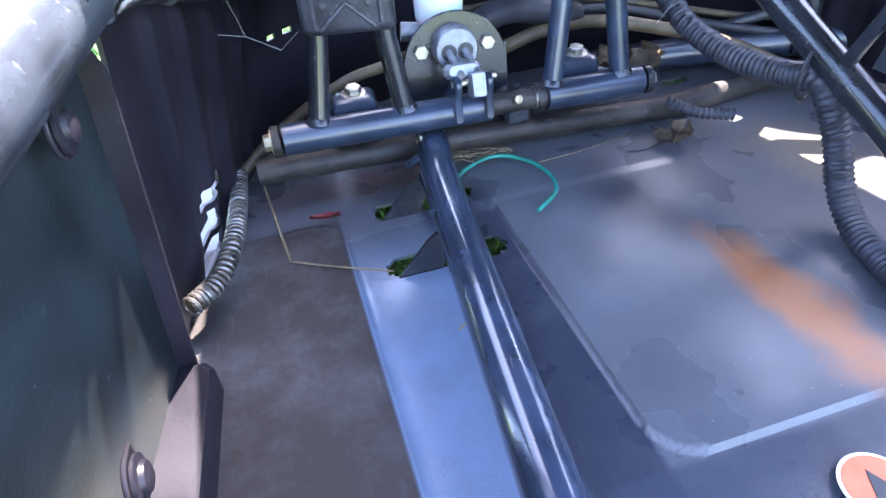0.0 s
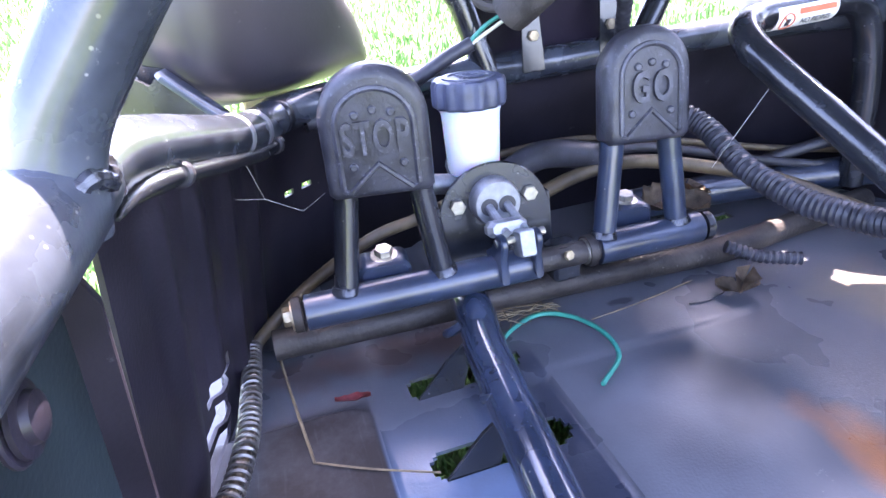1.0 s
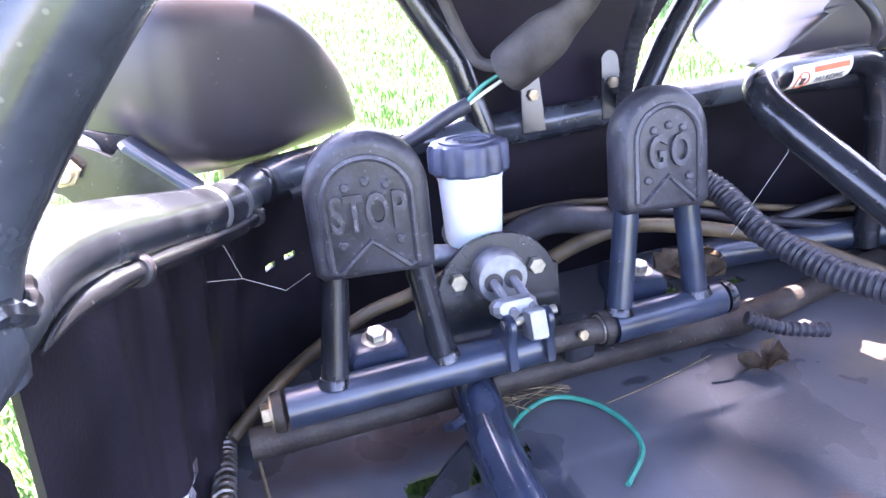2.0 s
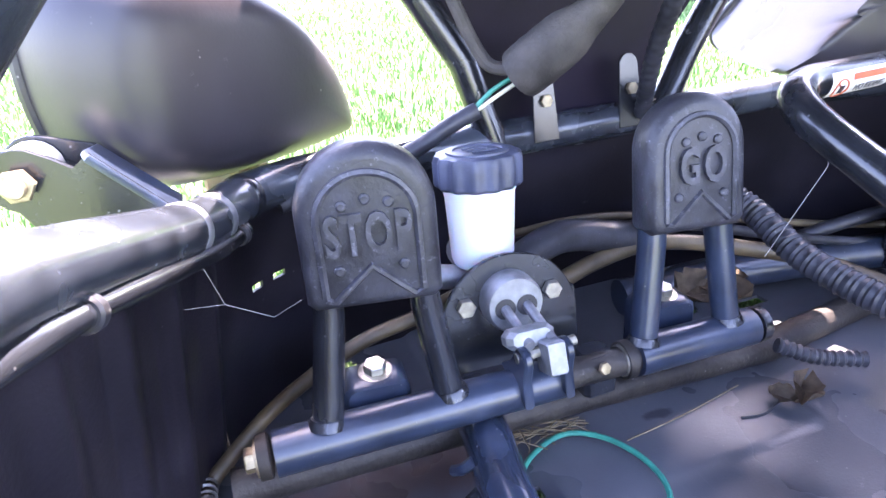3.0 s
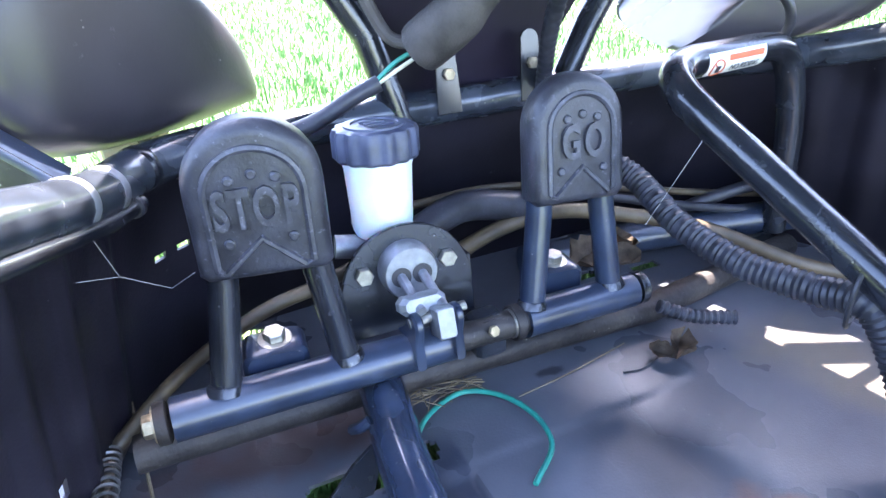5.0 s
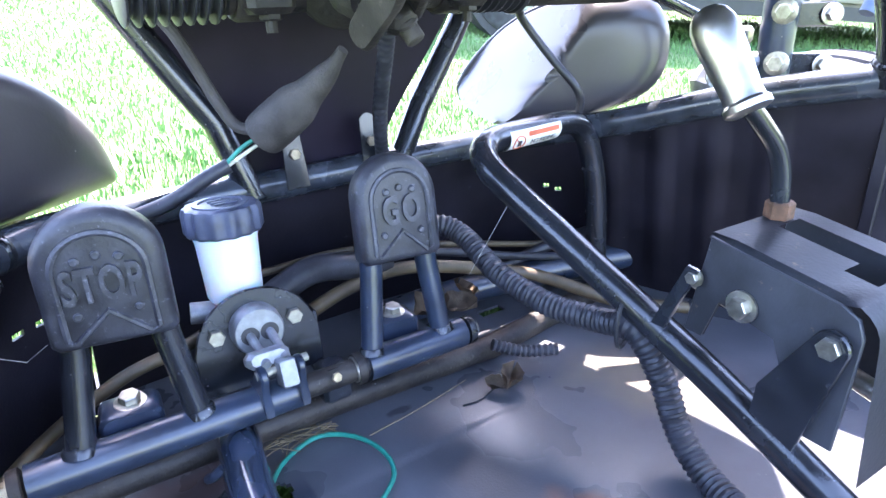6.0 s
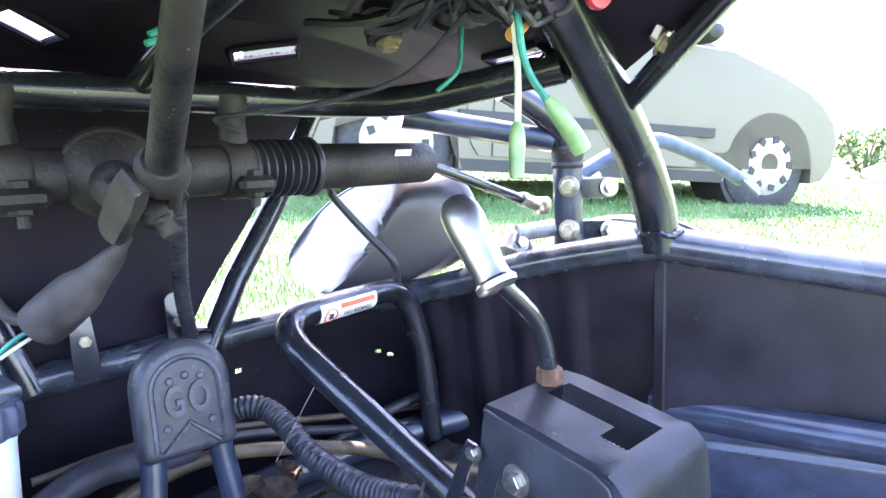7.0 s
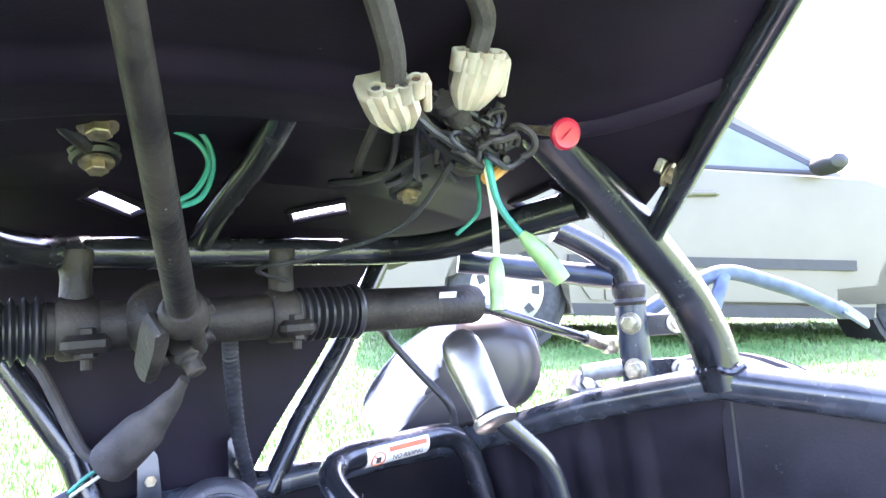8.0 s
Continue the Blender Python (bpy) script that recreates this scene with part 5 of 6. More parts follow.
# ---- headlamps ----
def make_lamp(center, mirror, label, length=0.262, shell=None, crest=False):
    """A teardrop shell: the tip points to the middle of the buggy, the blunt end outwards. crest: a flat sloping top that meets
    the bulging back in an edge; without it the back is one dome."""
    t = thing("headlamp", label, "headlamp", center, "headlamps")
    L, N, W = V(mirror * 0.75, -0.66, 0.0), V(-mirror * 0.66, -0.75, 0.0), V(0, 0, 1)
    at = lambda u, w, d: Vector(center) + L * ((u - 0.5) * length) + W * (w + 0.035 * (u - 0.5)) + N * d
    top_ = [(0.0, -0.010), (0.05, 0.008), (0.14, 0.030), (0.26, 0.051), (0.40, 0.065), (0.56, 0.071), (0.74, 0.070), (0.90, 0.061), (0.985, 0.036), (1.01, 0.005)]
    low = [(0.99, -0.020), (0.93, -0.037), (0.82, -0.048), (0.66, -0.055), (0.48, -0.057), (0.32, -0.053), (0.18, -0.044), (0.06, -0.033), (0.01, -0.022)]
    if not crest:
        top_ = [(0.0, -0.030), (0.020, -0.012), (0.07, 0.011), (0.16, 0.035), (0.27, 0.053), (0.40, 0.066), (0.52, 0.071), (0.70, 0.071), (0.88, 0.066), (0.98, 0.046), (1.01, 0.010)]
        low = [(1.0, -0.025), (0.95, -0.050), (0.82, -0.060), (0.66, -0.060), (0.48, -0.056), (0.32, -0.051), (0.18, -0.046), (0.05, -0.041), (0.010, -0.038)]
    run = [(p.x, p.y) for p in curve_points([(u, w, 0) for u, w in top_ + low + top_[:1]], 4)][:-1]
    bm = bmesh.new()
    rings = [[bm.verts.new(at(u, w, -0.096 if crest else -0.004)) for u, w in run]]
    if crest:
        def depth(u, w, f):
            slope, back = -0.110 + 0.35 * u - 1.2 * w, 0.050 - 0.026 * f**7
            h = max(0.0, 0.006 - abs(slope - back)) / 0.006
            return max(-0.094, min(slope, back) - h * h * 0.0015)
        for f in (1.0, 0.985, 0.96, 0.92, 0.86, 0.78, 0.68, 0.57, 0.45, 0.32, 0.18, 0.05):
            rings.append([bm.verts.new(at(x, y, depth(x, y, f))) for x, y in ((0.55 + (u - 0.55) * f, w * f) for u, w in run)])
    else:
        for k in range(1, 15):
            a = math.pi / 2 * (k - 1) / 14
            f = math.cos(a) ** 0.36
            rings.append([bm.verts.new(at(0.52 + (u - 0.52) * f, 0.010 * (1 - f) + w * f, 0.066 * math.sin(a) ** 0.9)) for u, w in run])
    for a, c in zip(rings, rings[1:]):
        for k in range(len(run)):
            j = (k + 1) % len(run)
            bm.faces.new((a[k], a[j], c[j], c[k]))
    bm.faces.new(rings[0][::-1])
    bm.faces.new(rings[-1])
    part("shell", bm, shell or LAMPBACK, t)
    part("lens_rim", tube(bmesh.new(), [at(u, w, -0.097 if crest else -0.006) for u, w in run + run[:1]], 0.0035, 8), PLASTIC, t)
    part("lens", lathe(bmesh.new(), axes(at(0.52, 0.0, -0.100 if crest else -0.008), L, W) @ Matrix.Diagonal((0.110, 0.044, -0.012 * mirror, 1)), [(0, 0.9), (0.5, 0.8), (1, 0.4), (1.1, 0.05)], 28), GLASS, t, "clear lamp lens")
    foot = at(0.42, -0.048, 0.010)
    part("mount", block(bmesh.new(), Matrix.Translation(foot + V(0, 0, -0.011)), (0.020, 0.018, 0.026), 0.002), PLUGW, t, "pale mounting foot")
    part("mount", block(bmesh.new(), Matrix.Translation(foot + L * 0.028 + V(0, 0, -0.011)), (0.024, 0.014, 0.022), 0.002), PLUGW, t, "pale mounting foot")
    part("bracket_strip", block(bmesh.new(), axes(foot + L * 0.02 + V(0, 0, -0.024), L, N), (0.10, 0.022, 0.006), 0.002), PAINT, t)
    bolt(t, foot + N * 0.010 + V(0, 0, -0.006), N, 0.0055, BRASS)
    return t


make_lamp((-0.062, 0.630, 0.246), -1, "dark glossy headlamp shell on the front rail", 0.222)
make_lamp((0.502, 0.588, 0.258), 1, "dark glossy headlamp shell, coloured paler for its flat sunlit top", 0.238, LAMPLIT, True)
hose("cable", [(0.350, 0.480, 0.340), (0.396, 0.530, 0.330), (0.412, 0.540, 0.316), (0.436, 0.526, 0.281), (0.457, 0.505, 0.246), (0.470, 0.520, 0.215), (0.480, 0.560, 0.195)], 0.0042, PLASTIC, "black cable from the rack down to the headlamp", "lamp cables")

# ---- taped connector ahead of the column ----
cn = thing("taped_connector", "grey cloth-taped wiring connector with green and white wires", "connector", (0.16, 0.57, 0.24))
part("sleeve", tube(bmesh.new(), curve_points([(0.150, 0.566, 0.238), (0.163, 0.548, 0.254), (0.178, 0.530, 0.272), (0.190, 0.512, 0.290), (0.197, 0.50, 0.305)], 5), 0.015, 16,
                    radii=[0.0188, 0.0192, 0.0190, 0.0192, 0.0188, 0.0188, 0.0184, 0.0182, 0.0172, 0.0152, 0.0132, 0.0120, 0.0110, 0.0102, 0.0092, 0.0080, 0.0066, 0.0056, 0.0050, 0.0047, 0.0044]), TAPE, cn)
part("plug", block(bmesh.new(), along((0.150, 0.568, 0.238), (0.142, 0.578, 0.230)), (0.014, 0.012, 0.012), 0.002), PLUGW, cn)
part("green_wire", tube(bmesh.new(), curve_points([(0.147, 0.570, 0.236), (0.132, 0.574, 0.228), (0.117, 0.578, 0.215)], 5), 0.0018, 8), GREEN, cn)
part("white_wire", tube(bmesh.new(), curve_points([(0.150, 0.570, 0.232), (0.134, 0.576, 0.222), (0.117, 0.579, 0.212)], 5), 0.0016, 8), WHITEW, cn)
part("black_tail", tube(bmesh.new(), curve_points([(0.120, 0.578, 0.214), (0.100, 0.580, 0.206), (0.066, 0.582, 0.190), (0.02, 0.585, 0.180), (-0.03, 0.575, 0.17)], 6), 0.0062, 12), HOSE_BLACK, cn)
part("upper_wire", tube(bmesh.new(), curve_points([(0.148, 0.575, 0.240), (0.134, 0.585, 0.244), (0.124, 0.592, 0.262), (0.112, 0.596, 0.292), (0.10, 0.60, 0.32), (0.085, 0.60, 0.34)], 6), 0.0050, 10), TAPE, cn)

# ---- wiring under the dash ----
def plug(at, way, label, roll, lean):
    t = thing("wiring_plug", label, "connector", at, "plugs under the dash")
    m = along(at, Vector(at) + Vector(way)) @ pose(0, 0, 0, 0, 0, roll)
    bm = bmesh.new()
    shape = [(0.0125, 0.004), (0.010, 0.0085), (0.003, 0.009), (-0.003, 0.0085), (-0.010, 0.009), (-0.0125, 0.004), (-0.0125, -0.005), (-0.0095, -0.0088), (-0.0065, -0.0078), (-0.003, -0.0098), (0.0, -0.0084), (0.003, -0.0098), (0.0065, -0.0078), (0.0095, -0.0088), (0.0125, -0.005)]
    rings = [[bm.verts.new(m @ V(x * k + lean * z, y * k, z)) for x, y in shape] for z, k in ((-0.006, 0.50), (-0.004, 0.62), (0.001, 0.84), (0.005, 0.97), (0.010, 1.0), (0.020, 1.0), (0.021, 0.94))]
    for a, c in zip(rings, rings[1:]):
        for k in range(len(shape)):
            bm.faces.new((a[k], a[(k + 1) % len(shape)], c[(k + 1) % len(shape)], c[k]))
    bm.faces.new(rings[0][::-1])
    bm.faces.new(rings[-1])
    bodyp = part("plug_body", bm, PLUGW, t)
    part("latch", block(bmesh.new(), m @ Matrix.Translation((0.0145, 0, 0.010)), (0.004, 0.008, 0.018), 0.001), PLUGW, bodyp)
    for k in range(5):
        sx, sy = (-0.009, -0.003, 0.003, 0.009, 0.0)[k], (-0.004, -0.0055, -0.0055, -0.004, 0.005)[k]
        part("socket", lathe(bmesh.new(), m @ Matrix.Translation((sx, sy, 0.014)), [(0, 0.0040), (0.0095, 0.0038), (0.0095, 0.0024), (0.007, 0.0022)], 12), PLUGW, bodyp)
        part("terminal", tube(bmesh.new(), [m @ V(sx, sy, 0.020), m @ V(sx, sy, 0.0222)], 0.0022, 8), RUST if k % 2 else INK, bodyp)
    return m, t


for at, way, far, roll, lean in ((V(0.2330, 0.20, 0.434), V(-0.32, -0.52, 0.32), V(0.188, 0.14, 0.471), 14, -0.25), (V(0.2700, 0.19, 0.446), V(-0.15, -0.40, 0.45), V(0.226, 0.14, 0.484), -6, 0.15)):
    m, t = plug(at, way, "yellowed white wiring plug hanging on a dark cable", roll, lean)
    part("cable", tube(bmesh.new(), curve_points([m @ V(0, 0, 0.022), m @ V(0, 0, 0.04), far], 6), 0.0058, 10), TAPE, t)
bundle = thing("wire_bundle", "tangled dark wires with amber and green bullet connectors", "wiring", (0.30, 0.21, 0.43))
for k in range(14):
    rng = random.Random(40 + k)
    a = V(0.235 + 0.05 * rng.random(), 0.20 + 0.03 * rng.random(), 0.452)
    c = V(0.30 + 0.02 * rng.random(), 0.218 + 0.01 * rng.random(), 0.418 + 0.016 * rng.random())
    mid = (a + c) / 2 + V(0.012 * rng.uniform(-1, 1), 0.012 * rng.uniform(-1, 1), -0.010 * rng.random())
    part("wire", tube(bmesh.new(), curve_points([a, mid, c, c + V(0.02 * rng.random(), 0.01, 0.016 * rng.random())], 5), 0.0019, 6), rng.choice([TAPE, HOSE_BLACK, PLASTIC, HOSE_BLACK]), bundle)
part("amber_bullet", tube(bmesh.new(), [(0.302, 0.222, 0.414), (0.320, 0.228, 0.424)], 0.0042, 10), PLUGA, bundle)
gw = part("green_wire", tube(bmesh.new(), curve_points([(0.298, 0.216, 0.425), (0.302, 0.214, 0.398), (0.311, 0.206, 0.378)], 6), 0.0020, 8), GREEN, bundle)
part("green_sleeve", tube(bmesh.new(), curve_points([(0.310, 0.207, 0.381), (0.318, 0.201, 0.368), (0.326, 0.196, 0.354)], 4), 0.004, 16, radii=[0.0024, 0.0038, 0.0046, 0.0050, 0.0051, 0.0053, 0.0054, 0.0054, 0.0050]), PLUGG, gw, "clear green bullet sleeve")
ww = part("white_wire", tube(bmesh.new(), curve_points([(0.299, 0.219, 0.424), (0.303, 0.220, 0.395), (0.302, 0.220, 0.368)], 6), 0.0018, 8), WHITEW, bundle)
part("green_sleeve", tube(bmesh.new(), curve_points([(0.302, 0.220, 0.370), (0.301, 0.220, 0.357), (0.299, 0.219, 0.341)], 4), 0.004, 16, radii=[0.0022, 0.0034, 0.0041, 0.0044, 0.0044, 0.0042, 0.0040, 0.0040, 0.0036]), PLUGG, ww, "clear green bullet sleeve")
for pts, mt in (([(0.372, 0.32, 0.445), (0.381, 0.33, 0.432), (0.377, 0.33, 0.415), (0.360, 0.335, 0.400)], GREEN), ([(0.158, 0.33, 0.459), (0.173, 0.33, 0.453), (0.180, 0.33, 0.440), (0.173, 0.33, 0.424), (0.162, 0.33, 0.416)], GREEN), ([(0.162, 0.33, 0.464), (0.178, 0.332, 0.457), (0.1835, 0.333, 0.440), (0.176, 0.332, 0.420), (0.160, 0.33, 0.412)], GREEN),
                ([(0.30, 0.25, 0.43), (0.292, 0.30, 0.40), (0.26, 0.36, 0.388), (0.235, 0.42, 0.385), (0.27, 0.455, 0.378)], HOSE_BLACK)):
    solid("wire", tube(bmesh.new(), curve_points(pts, 8), 0.0017, 8), mt, "thin loose wire under the dash", "wire", "loose wires under the dash")
for k in range(12):
    rng = random.Random(80 + k)
    a = V(0.24 + 0.09 * rng.random(), 0.215 + 0.02 * rng.random(), 0.446 + 0.012 * rng.random())
    c = V(0.27 + 0.10 * rng.random(), 0.26 + 0.10 * rng.random(), 0.435 + 0.015 * rng.random())
    mid = (a + c) / 2 + V(0.02 * rng.uniform(-1, 1), 0.01 * rng.uniform(-1, 1), -0.022 * rng.random())
    part("wire", tube(bmesh.new(), curve_points([a, mid, c], 6), rng.uniform(0.0016, 0.0034), 6), rng.choice([TAPE, HOSE_BLACK, PLASTIC]), bundle)
part("tape_wrap", tube(bmesh.new(), curve_points([(0.262, 0.200, 0.446), (0.276, 0.208, 0.440), (0.292, 0.216, 0.436), (0.312, 0.222, 0.440)], 4), 0.006, 12, radii=[0.0060 + 0.0012 * math.sin(2.3 * k) for k in range(13)]), TAPE, bundle)
for k in range(18):
    rng = random.Random(140 + k)
    c, r, tilt = V(0.288 + 0.020 * rng.uniform(-1, 1), 0.212 + 0.010 * rng.uniform(-1, 1), 0.433 + 0.008 * rng.uniform(-1, 1)), rng.uniform(0.006, 0.012), rng.uniform(-60, 60)
    m, start, sweep = pose(*c, 50 + tilt, rng.uniform(-40, 40), rng.uniform(0, 180)), rng.uniform(0, 6.28), rng.uniform(3.2, 5.6)
    loop = [m @ V(r * math.cos(start + sweep * q / 18), 0.75 * r * math.sin(start + sweep * q / 18), 0.004 * math.sin(q * 0.5)) for q in range(19)]
    part("wire", tube(bmesh.new(), loop, rng.uniform(0.0011, 0.0021), 8), rng.choice([TAPE, HOSE_BLACK, GREASE, GREASE]), bundle)
kn = thing("choke_knob", "round red plastic pull knob on a brass stem", "knob", (0.333, 0.192, 0.435))
part("disc", lathe(bmesh.new(), along((0.333, 0.192, 0.434), (0.325, 0.165, 0.424)), [(0, 0.0076), (0.0016, 0.0088), (0.004, 0.0086), (0.0052, 0.0072), (0.0048, 0.0062)], 26), RED, kn)
part("embossed_bar", block(bmesh.new(), along((0.3314, 0.1866, 0.4319), (0.3225, 0.157, 0.421)) @ pose(0, 0, 0, 0, 0, 50), (0.007, 0.0012, 0.0006), 0.0002), RED, kn)
part("stem", tube(bmesh.new(), [(0.333, 0.193, 0.435), (0.338, 0.225, 0.447)], 0.0028, 10), BRASS, kn)
# rubber mounts with bolts under the hood
for x, z in ((0.124, 0.446), (0.329, 0.438)):
    t = thing("rubber_mount", "black rubber mount with a brass-coloured bolt under the hood", "mount", (x, 0.35, z + 0.01), "hood mounts")
    part("rubber", lathe(bmesh.new(), along((x, 0.352, z - 0.004), (x - 0.004, 0.365, z + 0.04)), [(k * 0.0028, 0.0120 + 0.0015 * (k % 2)) for k in range(9)], 22), PLASTIC, t)
    bolt(t, (x, 0.349, z - 0.006), (0.02, -0.28, -0.95), 0.0062, BRASS)
    part("arm", tube(bmesh.new(), [(x, 0.352, z), (x - 0.03, 0.30, z + 0.010)], 0.004, 8), PLASTIC, t)
MB = V(0.1220, 0.3150, 0.4510)
t = thing("rubber_mount", "black bracket with a brass-coloured bolt under the hood", "mount", MB + V(0, 0, 0.012), "hood mounts")
bolt(t, MB, (0.05, -0.3, -0.9), 0.0066, BRASS)
part("post", tube(bmesh.new(), [MB + V(0, 0, 0.001), MB + V(0, 0.004, 0.030)], 0.0075, 12), PLASTIC, t)
t = thing("hood_bolt", "brass-coloured bolt with a clip at the dash edge", "bolt", (0.455, 0.215, 0.424))
bolt(t, (0.455, 0.213, 0.424), (0.2, -0.7, -0.5), 0.0060, BRASS)
part("clip", block(bmesh.new(), Matrix.Translation((0.452, 0.215, 0.430)) @ pose(0, 0, 0, 30, 0, 20), (0.018, 0.006, 0.010), 0.001), ZINC, t)
part("loop_tube", tube(bmesh.new(), curve_points([(0.204, 0.470, 0.408), (0.206, 0.430, 0.423), (0.211, 0.390, 0.438), (0.214, 0.345, 0.449), (0.212, 0.290, 0.460), (0.208, 0.255, 0.474)], 6), 0.0090, 16), PAINT, frame_thing)

# ---- parked car ----
def make_car():
    rear, front = V(2.292, 2.558, 0.447), V(4.50, 1.33, 0.225)
    t = thing("parked_car", "silver-green hatchback parked on the lawn", "car", (rear + front) / 2 - V(0, 0, 0.3))
    ax = (front - rear).normalized()
    side = V(-ax.y, ax.x, 0).normalized()
    if side.dot(V(1, 1, 0)) < 0:
        side = -side
    up = ax.cross(side)
    if up.z < 0:
        up = -up
    wb = (front - rear).length
    M = Matrix((ax, side, up)).transposed().to_4x4()
    M.translation = rear

    def archx(cx, r, n=14):
        return [(cx + r * math.cos(a), r * math.sin(a) - 0.02) for a in (math.pi * (1 - k / n) for k in range(n + 1))]

    low = [(-0.78, -0.05), (-0.72, -0.12), (-0.36, -0.12)] + archx(0, 0.354) + [(0.36, -0.13), (wb - 0.36, -0.13)] + archx(wb, 0.354) + [(wb + 0.36, -0.12), (wb + 0.47, -0.10), (wb + 0.55, 0.0),
          (wb + 0.57, 0.18), (wb + 0.53, 0.29), (wb + 0.43, 0.40), (wb + 0.28, 0.49), (wb + 0.08, 0.57), (wb - 0.14, 0.635), (wb - 0.36, 0.70), (0.4, 0.75), (-0.70, 0.78), (-0.80, 0.6), (-0.82, 0.15)]
    bm = bmesh.new()
    rings = []
    cx, cz = wb / 2, 0.22
    for y, ins in ((0.0, 0.030), (0.012, 0.008), (0.04, 0.0), (1.58, 0.0), (1.62, 0.03)):
        rings.append([bm.verts.new(M @ (V(q[0], y, q[1]) if q[1] < 0.345 and min(abs(q[0]), abs(q[0] - wb)) < 0.37 else V(cx + (q[0] - cx) * (1 - ins * 0.4), y, cz + (q[1] - cz) * (1 - ins)))) for q in low])
    n = len(low)
    for a, b in zip(rings, rings[1:]):
        for k in range(n):
            bm.faces.new((a[k], a[(k + 1) % n], b[(k + 1) % n], b[k]))
    bm.faces.new(rings[0][::-1])
    bm.faces.new(rings[-1])
    bmesh.ops.triangulate(bm, faces=[f for f in bm.faces if len(f.verts) > 4], ngon_method="EAR_CLIP")
    body = part("body", bm, CARPAINT, t, "silver-green painted body", smooth=False)
    top = [(-0.70, 0.74), (-0.58, 1.06), (-0.36, 1.20), (0.4, 1.25), (1.0, 1.24), (1.42, 1.14), (wb - 0.40, 0.68)]
    bm = bmesh.new()
    r0 = [bm.verts.new(M @ V(x, 0.05 + 0.30 * (z - 0.7), z)) for x, z in top]
    r1 = [bm.verts.new(M @ V(x, 1.57 - 0.30 * (z - 0.7), z)) for x, z in top]
    for k in range(len(top)):
        j = (k + 1) % len(top)
        bm.faces.new((r0[k], r0[j], r1[j], r1[k]))
    bm.faces.new(r0[::-1])
    bm.faces.new(r1)
    part("roof", bm, CARPAINT, t)

    def win(name, pts, mat, lift, parent, thick=0.008):
        bm = bmesh.new()
        f0 = [bm.verts.new(M @ V(x, 0.05 + 0.30 * (z - 0.7) - lift if z > 0.705 else -lift, z)) for x, z in pts]
        f1 = [bm.verts.new(v.co + (M.to_3x3() @ V(0, thick, 0))) for v in f0]
        bm.faces.new(f0)
        bm.faces.new(f1[::-1])
        for k in range(len(pts)):
            j = (k + 1) % len(pts)
            bm.faces.new((f0[k], f1[k], f1[j], f0[j]))
        return part(name, bm, mat, parent, smooth=False)

    win("rear_window", [(-0.46, 0.80), (-0.36, 1.06), (0.42, 1.14), (0.50, 0.77)], GLASS, 0.004, t)
    win("front_window", [(0.58, 0.77), (0.52, 1.14), (1.00, 1.15), (1.36, 1.07), (wb - 0.60, 0.74)], GLASS, 0.004, t)
    win("pillar", [(0.50, 0.77), (0.43, 1.15), (0.52, 1.15), (0.59, 0.77)], TRIM, 0.006, t)
    win("window_frame", [(1.33, 1.07), (1.37, 1.10), (wb - 0.53, 0.74), (wb - 0.60, 0.74)], TRIM, 0.007, t)
    win("window_frame", [(-0.46, 0.765), (-0.46, 0.79), (wb - 0.56, 0.75), (wb - 0.56, 0.728)], TRIM, 0.007, t)
    win("side_trim", [(0.34, 0.14), (0.34, 0.20), (wb - 0.48, 0.20), (wb - 0.48, 0.14)], TRIM, 0.026, body, 0.03)
    win("sill", [(0.38, -0.14), (0.36, -0.07), (wb - 0.36, -0.07), (wb - 0.38, -0.14)], TRIM, 0.002, body, 0.02)
    for nm, pts in (("rear_door", [(0.42, 0.02), (0.38, 0.30), (0.30, 0.66), (0.535, 0.66), (0.54, -0.05), (0.47, -0.05)]),
                    ("front_door", [(0.555, -0.05), (0.55, 0.66), (wb - 0.66, 0.64), (wb - 0.62, 0.45), (wb - 0.60, -0.05)])):
        win(nm, pts, CARPAINT, 0.014, t, 0.03)
    for x in (0.62, 1.05):
        hp = part("door_handle", tube(bmesh.new(), [M @ V(x, -0.012, 0.56), M @ V(x + 0.03, -0.04, 0.565), M @ V(x + 0.15, -0.04, 0.57), M @ V(x + 0.18, -0.012, 0.57)], 0.013, 8), CARPAINT, body)
    part("mirror", lathe(bmesh.new(), M @ Matrix.Translation((wb - 0.66, -0.05, 0.755)) @ pose(0, 0, 0, 90, 0, 0) @ Matrix.Diagonal((0.8, 0.62, 1, 1)), [(-0.05, 0.03), (-0.04, 0.09), (0.06, 0.10), (0.12, 0.07), (0.14, 0.02)], 18), TRIM, t)
    for cx, nm in ((0.0, "wheel"), (wb, "wheel")):
        w = part("wheel", lathe(bmesh.new(), M @ Matrix.Translation((cx, 0.02, 0)) @ pose(0, 0, 0, -90, 0, 0), [(-0.0, 0.21), (0.0, 0.24), (0.008, 0.30), (0.03, 0.327), (0.10, 0.334), (0.18, 0.327), (0.20, 0.27)], 48), TYRE, t)
        part("hubcap", lathe(bmesh.new(), M @ Matrix.Translation((cx, 0.012, 0)) @ pose(0, 0, 0, -90, 0, 0), [(-0.012, 0.001), (-0.011, 0.02), (-0.008, 0.055), (-0.018, 0.09), (-0.012, 0.17), (0.0, 0.208), (0.02, 0.212)], 40), HUBCAP, w)
